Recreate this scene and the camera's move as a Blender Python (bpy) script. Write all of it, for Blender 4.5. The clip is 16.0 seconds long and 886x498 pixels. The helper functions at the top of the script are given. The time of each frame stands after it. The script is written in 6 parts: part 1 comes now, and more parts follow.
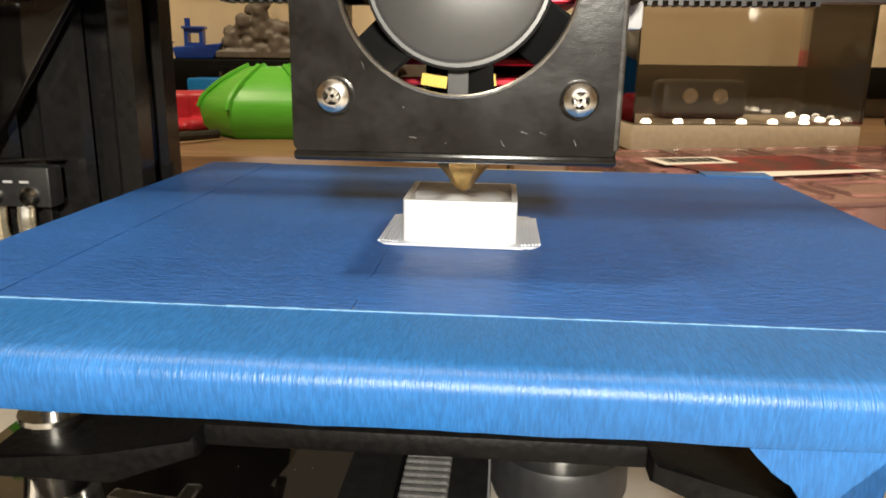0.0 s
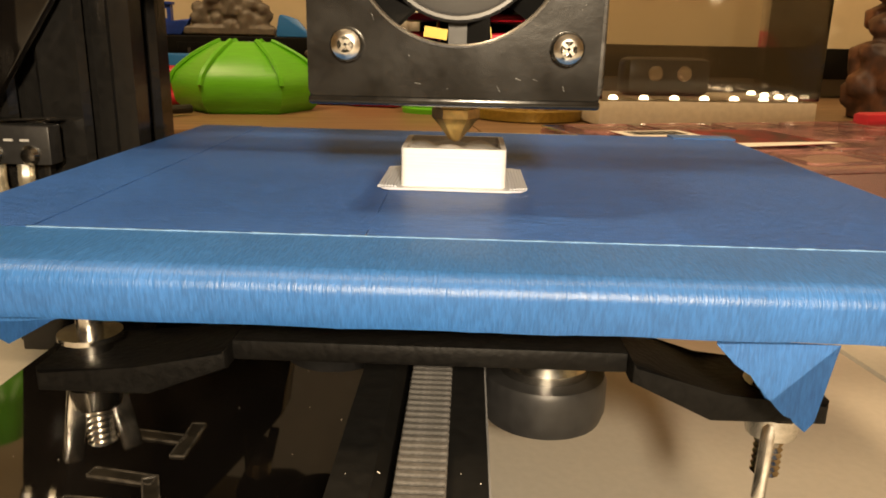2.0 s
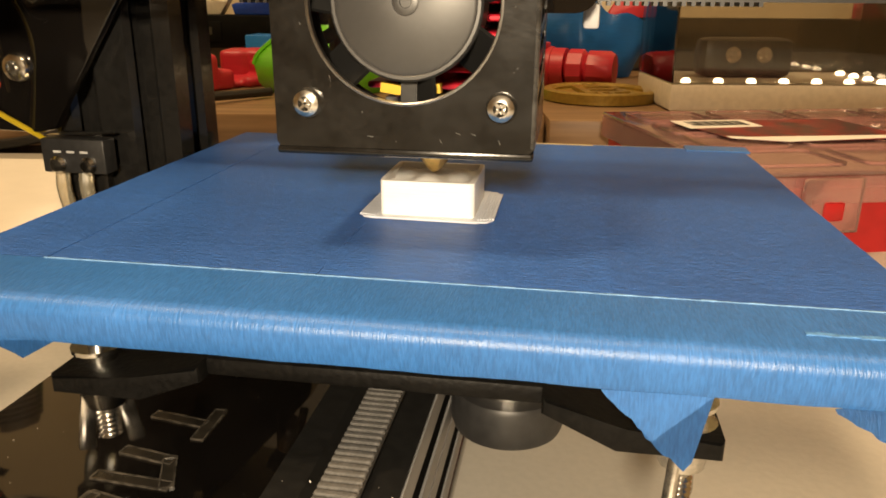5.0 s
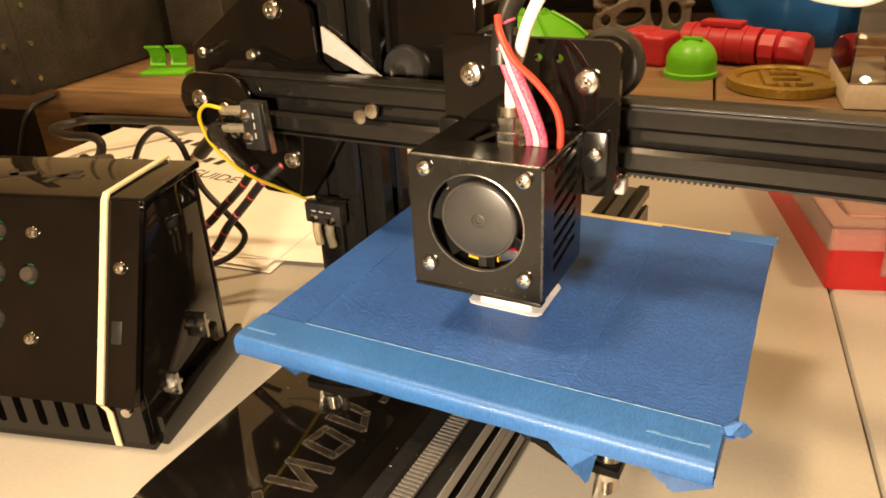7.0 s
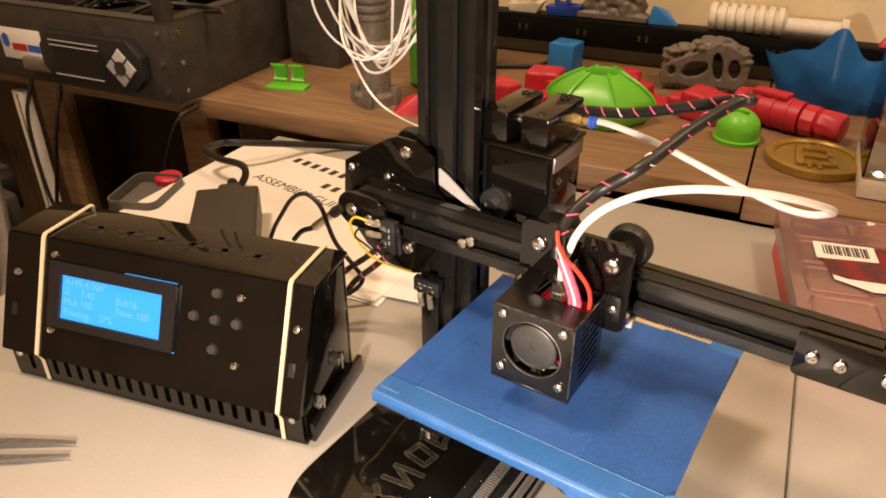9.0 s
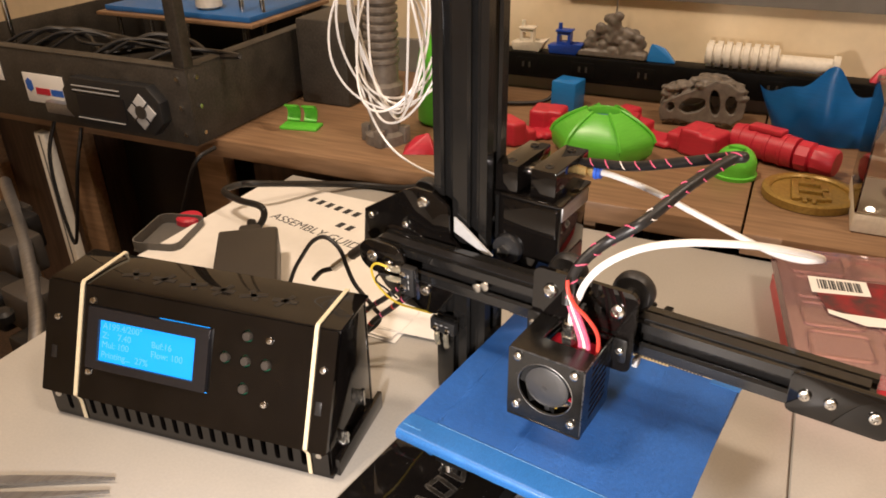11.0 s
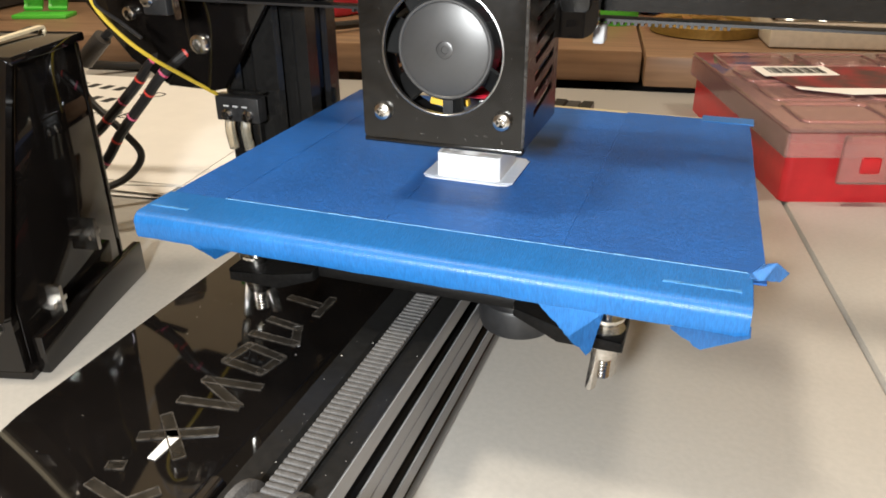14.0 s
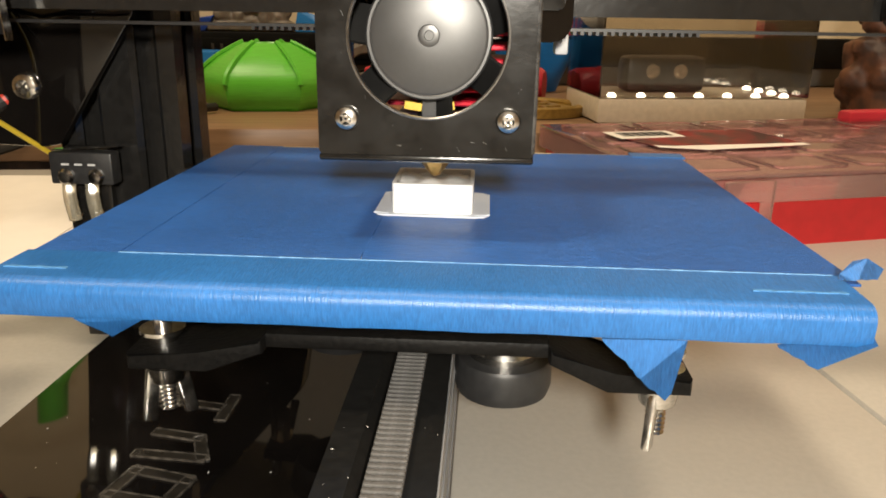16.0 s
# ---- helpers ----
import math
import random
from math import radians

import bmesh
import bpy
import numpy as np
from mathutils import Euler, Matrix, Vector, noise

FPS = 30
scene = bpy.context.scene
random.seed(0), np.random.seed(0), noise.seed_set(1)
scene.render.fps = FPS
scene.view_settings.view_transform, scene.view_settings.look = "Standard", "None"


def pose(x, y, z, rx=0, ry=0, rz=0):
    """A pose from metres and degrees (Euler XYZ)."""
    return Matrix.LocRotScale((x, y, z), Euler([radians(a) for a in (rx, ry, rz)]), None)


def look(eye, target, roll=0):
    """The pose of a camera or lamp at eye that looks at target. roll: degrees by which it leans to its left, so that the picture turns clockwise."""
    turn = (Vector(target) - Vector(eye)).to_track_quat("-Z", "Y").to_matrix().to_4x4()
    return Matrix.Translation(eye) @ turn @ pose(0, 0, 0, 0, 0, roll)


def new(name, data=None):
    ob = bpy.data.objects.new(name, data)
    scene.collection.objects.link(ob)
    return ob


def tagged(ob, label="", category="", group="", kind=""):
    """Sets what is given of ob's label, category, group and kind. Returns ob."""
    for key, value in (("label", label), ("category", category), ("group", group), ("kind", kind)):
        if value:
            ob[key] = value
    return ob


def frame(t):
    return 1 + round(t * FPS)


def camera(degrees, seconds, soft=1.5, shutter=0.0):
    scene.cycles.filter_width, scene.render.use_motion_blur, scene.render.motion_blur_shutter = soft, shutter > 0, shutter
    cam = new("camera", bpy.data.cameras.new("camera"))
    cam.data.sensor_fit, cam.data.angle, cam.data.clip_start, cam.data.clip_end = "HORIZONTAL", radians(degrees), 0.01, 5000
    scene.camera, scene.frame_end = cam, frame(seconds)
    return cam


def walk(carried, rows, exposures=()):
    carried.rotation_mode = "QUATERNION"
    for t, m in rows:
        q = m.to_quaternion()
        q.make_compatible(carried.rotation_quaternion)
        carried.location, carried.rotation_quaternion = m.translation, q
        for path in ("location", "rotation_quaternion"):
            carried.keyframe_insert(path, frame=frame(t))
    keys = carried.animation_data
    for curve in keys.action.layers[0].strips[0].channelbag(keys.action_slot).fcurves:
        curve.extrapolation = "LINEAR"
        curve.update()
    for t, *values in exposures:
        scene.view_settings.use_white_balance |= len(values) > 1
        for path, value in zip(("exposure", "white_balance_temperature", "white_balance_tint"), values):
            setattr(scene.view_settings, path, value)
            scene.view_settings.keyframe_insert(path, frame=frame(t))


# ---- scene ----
cam = camera(60.9, 16.0, soft=1.75)
PATH = [
    (0, (0.0184, -0.0885, 0.0958), (-0.0036, 0.2010, 0.0202), 0.79),
    (0.5, (0.0154, -0.0835, 0.0917), (0.0044, 0.2051, 0.0106), 0.86),
    (1, (0.0144, -0.0889, 0.0913), (0.0123, 0.1993, 0.0081), 1.51),
    (1.5, (0.0151, -0.1024, 0.0917), (0.0069, 0.1858, 0.0090), 1.23),
    (2, (0.0140, -0.1018, 0.0917), (0.0058, 0.1867, 0.0098), 1.28),
    (2.5, (0.0145, -0.0871, 0.0927), (0.0059, 0.2011, 0.0098), 1.07),
    (3, (0.0152, -0.0863, 0.0941), (0.0028, 0.2018, 0.0115), 0.98),
    (3.2, (0.0155, -0.0868, 0.0941), (0.0016, 0.2017, 0.0130), 1.07),
    (5.3, (0.0416, -0.1108, 0.1117), (-0.0150, 0.1654, 0.0091), -0.04),
    (5.5, (0.0435, -0.1112, 0.1158), (-0.0228, 0.1606, 0.0076), -0.47),
    (6, (0.0625, -0.1209, 0.1401), (-0.0452, 0.1324, 0.0209), -2.31),
    (6.5, (0.0821, -0.1459, 0.1748), (-0.0367, 0.0980, 0.0466), -2.62),
    (7, (0.1021, -0.1760, 0.1995), (-0.0256, 0.0619, 0.0688), -3.00),
    (7.5, (0.1131, -0.2079, 0.2201), (-0.0175, 0.0236, 0.0809), -2.78),
    (8, (0.1137, -0.2270, 0.2587), (-0.0225, -0.0056, 0.1090), -1.34),
    (8.5, (0.1236, -0.2396, 0.3024), (-0.0149, -0.0232, 0.1474), -1.47),
    (9, (0.1389, -0.2571, 0.3358), (-0.0041, -0.0409, 0.1848), -0.07),
    (9.5, (0.1448, -0.2750, 0.3639), (-0.0059, -0.0581, 0.2216), -0.29),
    (9.7, (0.1443, -0.2801, 0.3698), (-0.0050, -0.0619, 0.2280), -0.44),
    (11.8, (0.1413, -0.2717, 0.3445), (-0.0017, -0.0516, 0.1993), -1.10),
    (12, (0.1360, -0.2609, 0.3210), (-0.0015, -0.0382, 0.1744), -0.42),
    (12.5, (0.1142, -0.2366, 0.2608), (-0.0129, -0.0101, 0.1107), -0.50),
    (13, (0.0966, -0.2079, 0.2063), (-0.0199, 0.0251, 0.0575), 0.54),
    (13.5, (0.0861, -0.1806, 0.1802), (-0.0247, 0.0532, 0.0284), 0.65),
    (14, (0.0766, -0.1646, 0.1442), (-0.0154, 0.0888, 0.0126), -0.46),
    (14.5, (0.0586, -0.1648, 0.1259), (-0.0115, 0.1038, 0.0122), 0.01),
    (15, (0.0463, -0.1576, 0.1144), (0.0078, 0.1232, 0.0164), 1.49),
    (15.5, (0.0351, -0.1507, 0.1091), (0.0178, 0.1359, 0.0222), 0.55),
    (16, (0.0239, -0.1386, 0.1107), (0.0084, 0.1472, 0.0207), 0.90),
]
EXPOSURES = [(0, 0.17, 5900, 8), (0.5, -0.2, 6450, 12), (1, -0.38, 6900, 13), (1.5, -0.3, 7900, 17), (2, 0.0, 7950, 12), (2.5, 0.05, 8000, 10), (3, 0.05, 7700, 9), (5.5, 0.06, 7800, 13), (6, 0.22, 8000, 19), (7, 0.40, 8200, 15), (8, 0.25, 7650, 20), (9.5, 0.27, 6500, 23), (12, 0.28, 5250, 14), (12.5, 0.22, 4980, 13), (13.5, 0.2, 5050, 11), (14, 0.22, 5250, 9), (14.5, 0.18, 5450, 8), (15.5, 0.14, 5800, 8), (16, 0.1, 6000, 9)]
walk(cam, [(t, look(eye, target, roll)) for t, eye, target, roll in PATH], EXPOSURES)

# ---- world and lamps ----
world = bpy.data.worlds.new("room_air")
scene.world = world
world.use_nodes = True
world.node_tree.nodes["Background"].inputs[0].default_value = (1.0, 0.86, 0.68, 1)
world.node_tree.nodes["Background"].inputs[1].default_value = 0.05


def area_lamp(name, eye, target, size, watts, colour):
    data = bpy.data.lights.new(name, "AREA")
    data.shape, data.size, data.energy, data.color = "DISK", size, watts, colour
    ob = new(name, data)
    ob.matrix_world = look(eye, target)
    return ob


area_lamp("ceiling_lamp", (-0.55, -0.35, 1.84), (0, 0.2, 0), 0.30, 24.0, (1.0, 0.77, 0.50))
area_lamp("ceiling_lamp", (0.85, 0.10, 1.84), (0.2, 0.3, 0), 0.30, 13.0, (1.0, 0.77, 0.50))
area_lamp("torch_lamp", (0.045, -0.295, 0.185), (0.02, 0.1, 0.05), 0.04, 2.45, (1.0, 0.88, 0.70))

# ---- materials ----


def material(name, base, rough=0.5, metal=0.0, grain=0.0, scale=200.0, bump=0.0, stretch=(1, 1, 1), second=None,
             spec=0.5, transmission=0.0, coat=0.0, patch=0.0, patch_scale=12.0, per_object=0.0, emit=None, island=0.0):
    m = bpy.data.materials.new(name)
    m.use_nodes = True
    t = m.node_tree
    b = t.nodes["Principled BSDF"]
    b.inputs["Base Color"].default_value = (*base, 1)
    b.inputs["Roughness"].default_value = rough
    b.inputs["Metallic"].default_value = metal
    b.inputs["Specular IOR Level"].default_value = spec
    b.inputs["Transmission Weight"].default_value = transmission
    b.inputs["Coat Weight"].default_value = coat
    b.inputs["Coat Roughness"].default_value = 0.08
    if emit:
        b.inputs["Emission Color"].default_value = (*emit[0], 1)
        b.inputs["Emission Strength"].default_value = emit[1]
    co = t.nodes.new("ShaderNodeTexCoord")
    mp = t.nodes.new("ShaderNodeMapping")
    mp.inputs["Scale"].default_value = stretch
    t.links.new(co.outputs["Object"], mp.inputs["Vector"])
    fine = t.nodes.new("ShaderNodeTexNoise")
    fine.inputs["Scale"].default_value = scale
    fine.inputs["Detail"].default_value = 6
    t.links.new(mp.outputs["Vector"], fine.inputs["Vector"])
    colour = None
    if grain or second or patch or per_object:
        other = second or tuple(c * (1 - grain) for c in base)
        ramp = t.nodes.new("ShaderNodeMix")
        ramp.data_type = "RGBA"
        ramp.inputs["A"].default_value = (*base, 1)
        ramp.inputs["B"].default_value = (*other, 1)
        curve = t.nodes.new("ShaderNodeMapRange")
        curve.inputs["From Min"].default_value = 0.36
        curve.inputs["From Max"].default_value = 0.64
        t.links.new(fine.outputs["Fac"], curve.inputs["Value"])
        t.links.new(curve.outputs["Result"], ramp.inputs["Factor"])
        colour = ramp.outputs["Result"]
        if patch:
            broad = t.nodes.new("ShaderNodeTexNoise")
            broad.inputs["Scale"].default_value = patch_scale
            broad.inputs["Detail"].default_value = 4
            t.links.new(co.outputs["Object"], broad.inputs["Vector"])
            rng = t.nodes.new("ShaderNodeMapRange")
            rng.inputs["From Min"].default_value, rng.inputs["From Max"].default_value = 0.3, 0.7
            rng.inputs["To Min"].default_value, rng.inputs["To Max"].default_value = 1 - patch, 1 + patch
            t.links.new(broad.outputs["Fac"], rng.inputs["Value"])
            mul = t.nodes.new("ShaderNodeVectorMath")
            mul.operation = "SCALE"
            t.links.new(colour, mul.inputs[0])
            t.links.new(rng.outputs["Result"], mul.inputs["Scale"])
            colour = mul.outputs["Vector"]
            rr = t.nodes.new("ShaderNodeMapRange")
            rr.inputs["To Min"].default_value, rr.inputs["To Max"].default_value = max(0.03, rough - 0.12), min(1, rough + 0.12)
            t.links.new(broad.outputs["Fac"], rr.inputs["Value"])
            t.links.new(rr.outputs["Result"], b.inputs["Roughness"])
        if per_object:
            info = t.nodes.new("ShaderNodeObjectInfo")
            rng = t.nodes.new("ShaderNodeMapRange")
            rng.inputs["To Min"].default_value, rng.inputs["To Max"].default_value = 1 - per_object, 1 + per_object
            t.links.new(info.outputs["Random"], rng.inputs["Value"])
            mul = t.nodes.new("ShaderNodeVectorMath")
            mul.operation = "SCALE"
            t.links.new(colour, mul.inputs[0])
            t.links.new(rng.outputs["Result"], mul.inputs["Scale"])
            colour = mul.outputs["Vector"]
        t.links.new(colour, b.inputs["Base Color"])
    if bump:
        bp = t.nodes.new("ShaderNodeBump")
        bp.inputs["Strength"].default_value = bump
        bp.inputs["Distance"].default_value = 0.0006
        t.links.new(fine.outputs["Fac"], bp.inputs["Height"])
        t.links.new(bp.outputs["Normal"], b.inputs["Normal"])
    return m


TAPE = material("blue_masking_tape", (0.0245, 0.110, 0.385), 0.45, spec=0.28, grain=0.32, scale=1600, bump=0.8, stretch=(0.2, 2.1, 1), patch=0.07, patch_scale=45, per_object=0.05)
TAPE_FRONT = material("blue_masking_tape_lengthwise", (0.0255, 0.134, 0.395), 0.38, spec=0.45, grain=0.27, scale=1900, bump=0.25, stretch=(1.8, 0.3, 0.3), patch=0.10, patch_scale=60, per_object=0.04)
TAPE_EDGE = material("pale_tape_edge", (0.19, 0.38, 0.64), 0.6, grain=0.3, scale=600)
TAPE_TEAR = material("pale_tape_tear", (0.085, 0.25, 0.52), 0.6, grain=0.35, scale=900)
CREAM = material("cream_board", (0.55, 0.47, 0.28), 0.6, grain=0.15, scale=300)
SLOT_FLOOR = material("engraved_floor", (0.022, 0.019, 0.015), 0.3, grain=0.5, scale=300, patch=0.3, patch_scale=90)
ACRYLIC = material("black_acrylic", (0.006, 0.005, 0.0045), 0.045, grain=0.3, scale=40)
STEEL_BLACK = material("black_painted_steel", (0.008, 0.0076, 0.0072), 0.22, grain=0.5, scale=1100, bump=0.03, patch=0.25, patch_scale=110, spec=0.5)
WORN_EDGE = material("worn_black_steel_edge", (0.16, 0.16, 0.16), 0.28, metal=0.8, grain=0.5, scale=500, patch=0.2, patch_scale=150)
ALU_BLACK = material("black_anodised_aluminium", (0.013, 0.0125, 0.012), 0.15, metal=0.0, grain=0.3, scale=500, stretch=(1, 1, 1), bump=0.06, patch=0.15, patch_scale=15)
ALU_GREY = material("brushed_grey_aluminium", (0.42, 0.42, 0.43), 0.38, metal=0.9, grain=0.2, scale=400, stretch=(1, 0.05, 1), patch=0.1)
BARE_RIM = material("bare_steel_rim", (0.34, 0.335, 0.33), 0.34, metal=1.0, grain=0.2, scale=600)
RAIL_BLACK = material("black_matt_rail", (0.010, 0.0098, 0.0095), 0.36, spec=0.22, grain=0.3, scale=500, bump=0.05, patch=0.1, patch_scale=15)
# diffuse grey standing in for light reflected off the black rail
RAIL_SHEEN = material("painted_rail_sheen", (0.21, 0.21, 0.215), 0.40, grain=0.12, scale=400, stretch=(1, 0.05, 1), patch=0.06)
CAST_BLACK = material("black_cast_plate", (0.0055, 0.0052, 0.005), 0.50, grain=0.5, scale=900, bump=0.25, patch=0.2, patch_scale=60, spec=0.12)
CHROME = material("nickel_plated_steel", (0.72, 0.70, 0.66), 0.22, metal=1.0, grain=0.25, scale=900, patch=0.15, patch_scale=200)
BRASS = material("brass", (0.80, 0.56, 0.22), 0.34, metal=1.0, grain=0.25, scale=500, patch=0.1, patch_scale=150)
BLADE = material("matt_black_fan_blade", (0.006, 0.006, 0.006), 0.65, spec=0.25, grain=0.2, scale=400)
RUBBER = material("black_polymer", (0.020, 0.020, 0.021), 0.42, grain=0.3, scale=500, bump=0.05)
BELT = material("grey_rubber_belt", (0.085, 0.082, 0.08), 0.75, grain=0.35, scale=1500, bump=0.2)
FAN_PLASTIC = material("charcoal_fan_plastic", (0.026, 0.026, 0.027), 0.40, spec=0.9, grain=0.12, scale=900, patch=0.05, patch_scale=60)
WHITE_PRINT = material("white_printed_plastic", (0.80, 0.80, 0.80), 0.35, grain=0.05, scale=500, stretch=(0.1, 0.1, 6), bump=0.15)
BRIM = material("thin_white_plastic", (0.62, 0.66, 0.74), 0.32, grain=0.15, scale=700, stretch=(0.2, 3, 1), bump=0.3)
TUBE_WHITE = material("white_plastic_tube", (0.78, 0.76, 0.74), 0.30, grain=0.04, scale=50)
CABLE = material("black_cable", (0.014, 0.013, 0.013), 0.40, grain=0.3, scale=200)
RED_WIRE = material("red_wire", (0.55, 0.05, 0.03), 0.45, grain=0.1, scale=300)
RED_SINK = material("red_anodised_aluminium", (0.50, 0.012, 0.03), 0.30, metal=0.4, grain=0.15, scale=300)
SCRATCH = material("pale_scratch", (0.20, 0.20, 0.19), 0.45, grain=0.3, scale=900)
PINK_WEAVE = material("red_white_woven_sleeve", (0.55, 0.03, 0.12), 0.6, second=(0.62, 0.17, 0.25), scale=1500, grain=0.1)
WHITE_WIRE = material("white_wire", (0.75, 0.68, 0.62), 0.5, grain=0.1, scale=300)
YELLOW_WIRE = material("yellow_wire", (0.62, 0.45, 0.03), 0.45, grain=0.1, scale=300)
YELLOW_TAPE = material("yellow_coil_tape", (0.55, 0.37, 0.03), 0.4, grain=0.1, scale=300)
TABLE = material("white_folding_table", (0.41, 0.39, 0.355), 0.45, grain=0.06, scale=500, bump=0.10, patch=0.05, patch_scale=9)
SEAM = material("dark_joint", (0.16, 0.13, 0.10), 0.7, grain=0.2, scale=200)
WOOD = material("brown_laminate_wood", (0.27, 0.162, 0.086), 0.42, second=(0.185, 0.107, 0.055), scale=16, stretch=(0.7, 9, 9), bump=0.05, patch=0.15, patch_scale=5)
WOOD_DARK = material("dark_brown_wood_panel", (0.085, 0.052, 0.034), 0.5, second=(0.045, 0.028, 0.02), scale=16, stretch=(9, 9, 0.8), bump=0.08, patch=0.15, patch_scale=6)
WALL = material("beige_painted_wall", (0.74, 0.61, 0.41), 0.85, grain=0.05, scale=60, bump=0.3, patch=0.05, patch_scale=3)
WALL_GREY = material("grey_painted_board", (0.22, 0.21, 0.19), 0.8, grain=0.1, scale=40, patch=0.08, patch_scale=6)
CEILING = material("white_ceiling", (0.70, 0.66, 0.58), 0.9, grain=0.05, scale=30)
RED_BOX = material("red_plastic", (0.50, 0.018, 0.022), 0.32, grain=0.12, scale=120, patch=0.08)
PRINT_RED = material("red_printed_plastic", (0.52, 0.025, 0.045), 0.42, grain=0.15, scale=300, stretch=(0.2, 0.2, 4), bump=0.15)
PRINT_GREEN = material("green_printed_plastic", (0.13, 0.55, 0.035), 0.35, grain=0.12, scale=300, stretch=(0.2, 0.2, 4), bump=0.15, patch=0.05)
PRINT_BLUE = material("blue_printed_plastic", (0.02, 0.19, 0.55), 0.32, grain=0.12, scale=300, stretch=(0.2, 0.2, 4), bump=0.12)
PRINT_NAVY = material("deep_blue_plastic", (0.015, 0.06, 0.38), 0.4, grain=0.15, scale=300)
PRINT_GREY = material("grey_printed_plastic", (0.17, 0.145, 0.12), 0.5, grain=0.3, scale=150, bump=0.3, patch=0.15, patch_scale=30)
PRINT_BROWN = material("brown_mottled_plastic", (0.16, 0.060, 0.025), 0.55, second=(0.035, 0.016, 0.010), scale=45, bump=0.3, patch=0.2, patch_scale=25)
PRINT_WHITE = material("ivory_printed_plastic", (0.72, 0.66, 0.55), 0.45, grain=0.1, scale=200)
PRINT_GOLD = material("gold_printed_plastic", (0.36, 0.23, 0.05), 0.38, metal=0.3, grain=0.25, scale=300, bump=0.1)
PAPER = material("white_paper", (0.78, 0.75, 0.70), 0.8, grain=0.03, scale=80)
INK = material("dark_ink", (0.03, 0.03, 0.03), 0.8, grain=0.2, scale=200)
BAND = material("cream_rubber_band", (0.72, 0.62, 0.42), 0.6, grain=0.12, scale=400, bump=0.1)
PSU_PLASTIC = material("black_matt_plastic", (0.045, 0.038, 0.032), 0.5, grain=0.2, scale=900, bump=0.1)
PCB = material("green_circuit_board", (0.01, 0.12, 0.06), 0.4, grain=0.2, scale=300)
LCD_FRAME = material("black_display_bezel", (0.015, 0.014, 0.016), 0.35, grain=0.2, scale=400)
LCD = material("lit_blue_display", (0.01, 0.08, 0.5), 0.25, emit=((0.02, 0.42, 0.92), 0.95), grain=0.1, scale=100)
LCD_TEXT = material("pale_display_text", (0.05, 0.15, 0.5), 0.4, emit=((0.09, 0.40, 1.0), 1.0))
LED = material("white_led", (0.9, 0.85, 0.75), 0.4, emit=((1.0, 0.83, 0.58), 8.0))
STEEL_DUSTY = material("dusty_black_steel", (0.050, 0.043, 0.035), 0.50, grain=0.4, scale=300, bump=0.05, patch=0.25, patch_scale=40)
GREY_PLASTIC = material("grey_plastic", (0.11, 0.105, 0.098), 0.45, grain=0.1, scale=200, patch=0.08)
WHITE_POST = material("white_coated_metal", (0.68, 0.64, 0.56), 0.4, grain=0.06, scale=120, patch=0.06)
DARK_CLOTH = material("dark_bag_cloth", (0.02, 0.02, 0.024), 0.8, grain=0.4, scale=60, bump=0.4, patch=0.2)
LABEL_RED = material("dark_red_print", (0.25, 0.015, 0.02), 0.4, grain=0.5, scale=60, second=(0.05, 0.03, 0.03))
BLUE_FITTING = material("blue_collet", (0.04, 0.12, 0.6), 0.3, grain=0.05, scale=100)
GREY_LABEL = material("grey_label", (0.5, 0.5, 0.5), 0.4, grain=0.1, scale=200)
SLOT = material("engraved_frost", (0.075, 0.066, 0.056), 0.22, grain=0.7, scale=400, patch=0.3, patch_scale=80)
AMBER = material("amber_heat_tape", (0.62, 0.34, 0.05), 0.3, grain=0.2, scale=300)
BLUE_LOGO = material("blue_print", (0.03, 0.12, 0.5), 0.4, grain=0.1, scale=200)


def glass_material(name, tint, rough, frost=0.0, cloud=(0.90, 0.46, 0.42)):
    m = bpy.data.materials.new(name)
    m.use_nodes = True
    t = m.node_tree
    t.nodes.remove(t.nodes["Principled BSDF"])
    out = t.nodes["Material Output"]
    mix = t.nodes.new("ShaderNodeMixShader")
    clear = t.nodes.new("ShaderNodeBsdfTransparent")
    clear.inputs[0].default_value = (*tint, 1)
    gloss = t.nodes.new("ShaderNodeBsdfGlossy")
    gloss.inputs["Roughness"].default_value = rough
    fres = t.nodes.new("ShaderNodeFresnel")
    fres.inputs[0].default_value = 1.45
    add = t.nodes.new("ShaderNodeMath")
    add.inputs[1].default_value = 0.05
    t.links.new(fres.outputs[0], add.inputs[0])
    t.links.new(add.outputs[0], mix.inputs[0])
    if frost:
        haze = t.nodes.new("ShaderNodeBsdfDiffuse")
        haze.inputs[0].default_value = (*cloud, 1)
        body = t.nodes.new("ShaderNodeMixShader")
        body.inputs[0].default_value = frost
        t.links.new(clear.outputs[0], body.inputs[1])
        t.links.new(haze.outputs[0], body.inputs[2])
        t.links.new(body.outputs[0], mix.inputs[1])
    else:
        t.links.new(clear.outputs[0], mix.inputs[1])
    t.links.new(gloss.outputs[0], mix.inputs[2])
    t.links.new(mix.outputs[0], out.inputs[0])
    return m


CLEAR = glass_material("clear_acrylic", (0.93, 0.92, 0.90), 0.04)
SLEEVE = glass_material("cloudy_shrink_sleeve", (0.80, 0.74, 0.62), 0.15, 0.25, (0.62, 0.58, 0.46))
CLEAR_LID = glass_material("frosted_clear_lid", (0.95, 0.84, 0.82), 0.10, 0.22, (0.84, 0.46, 0.43))

# ---- mesh tools ----


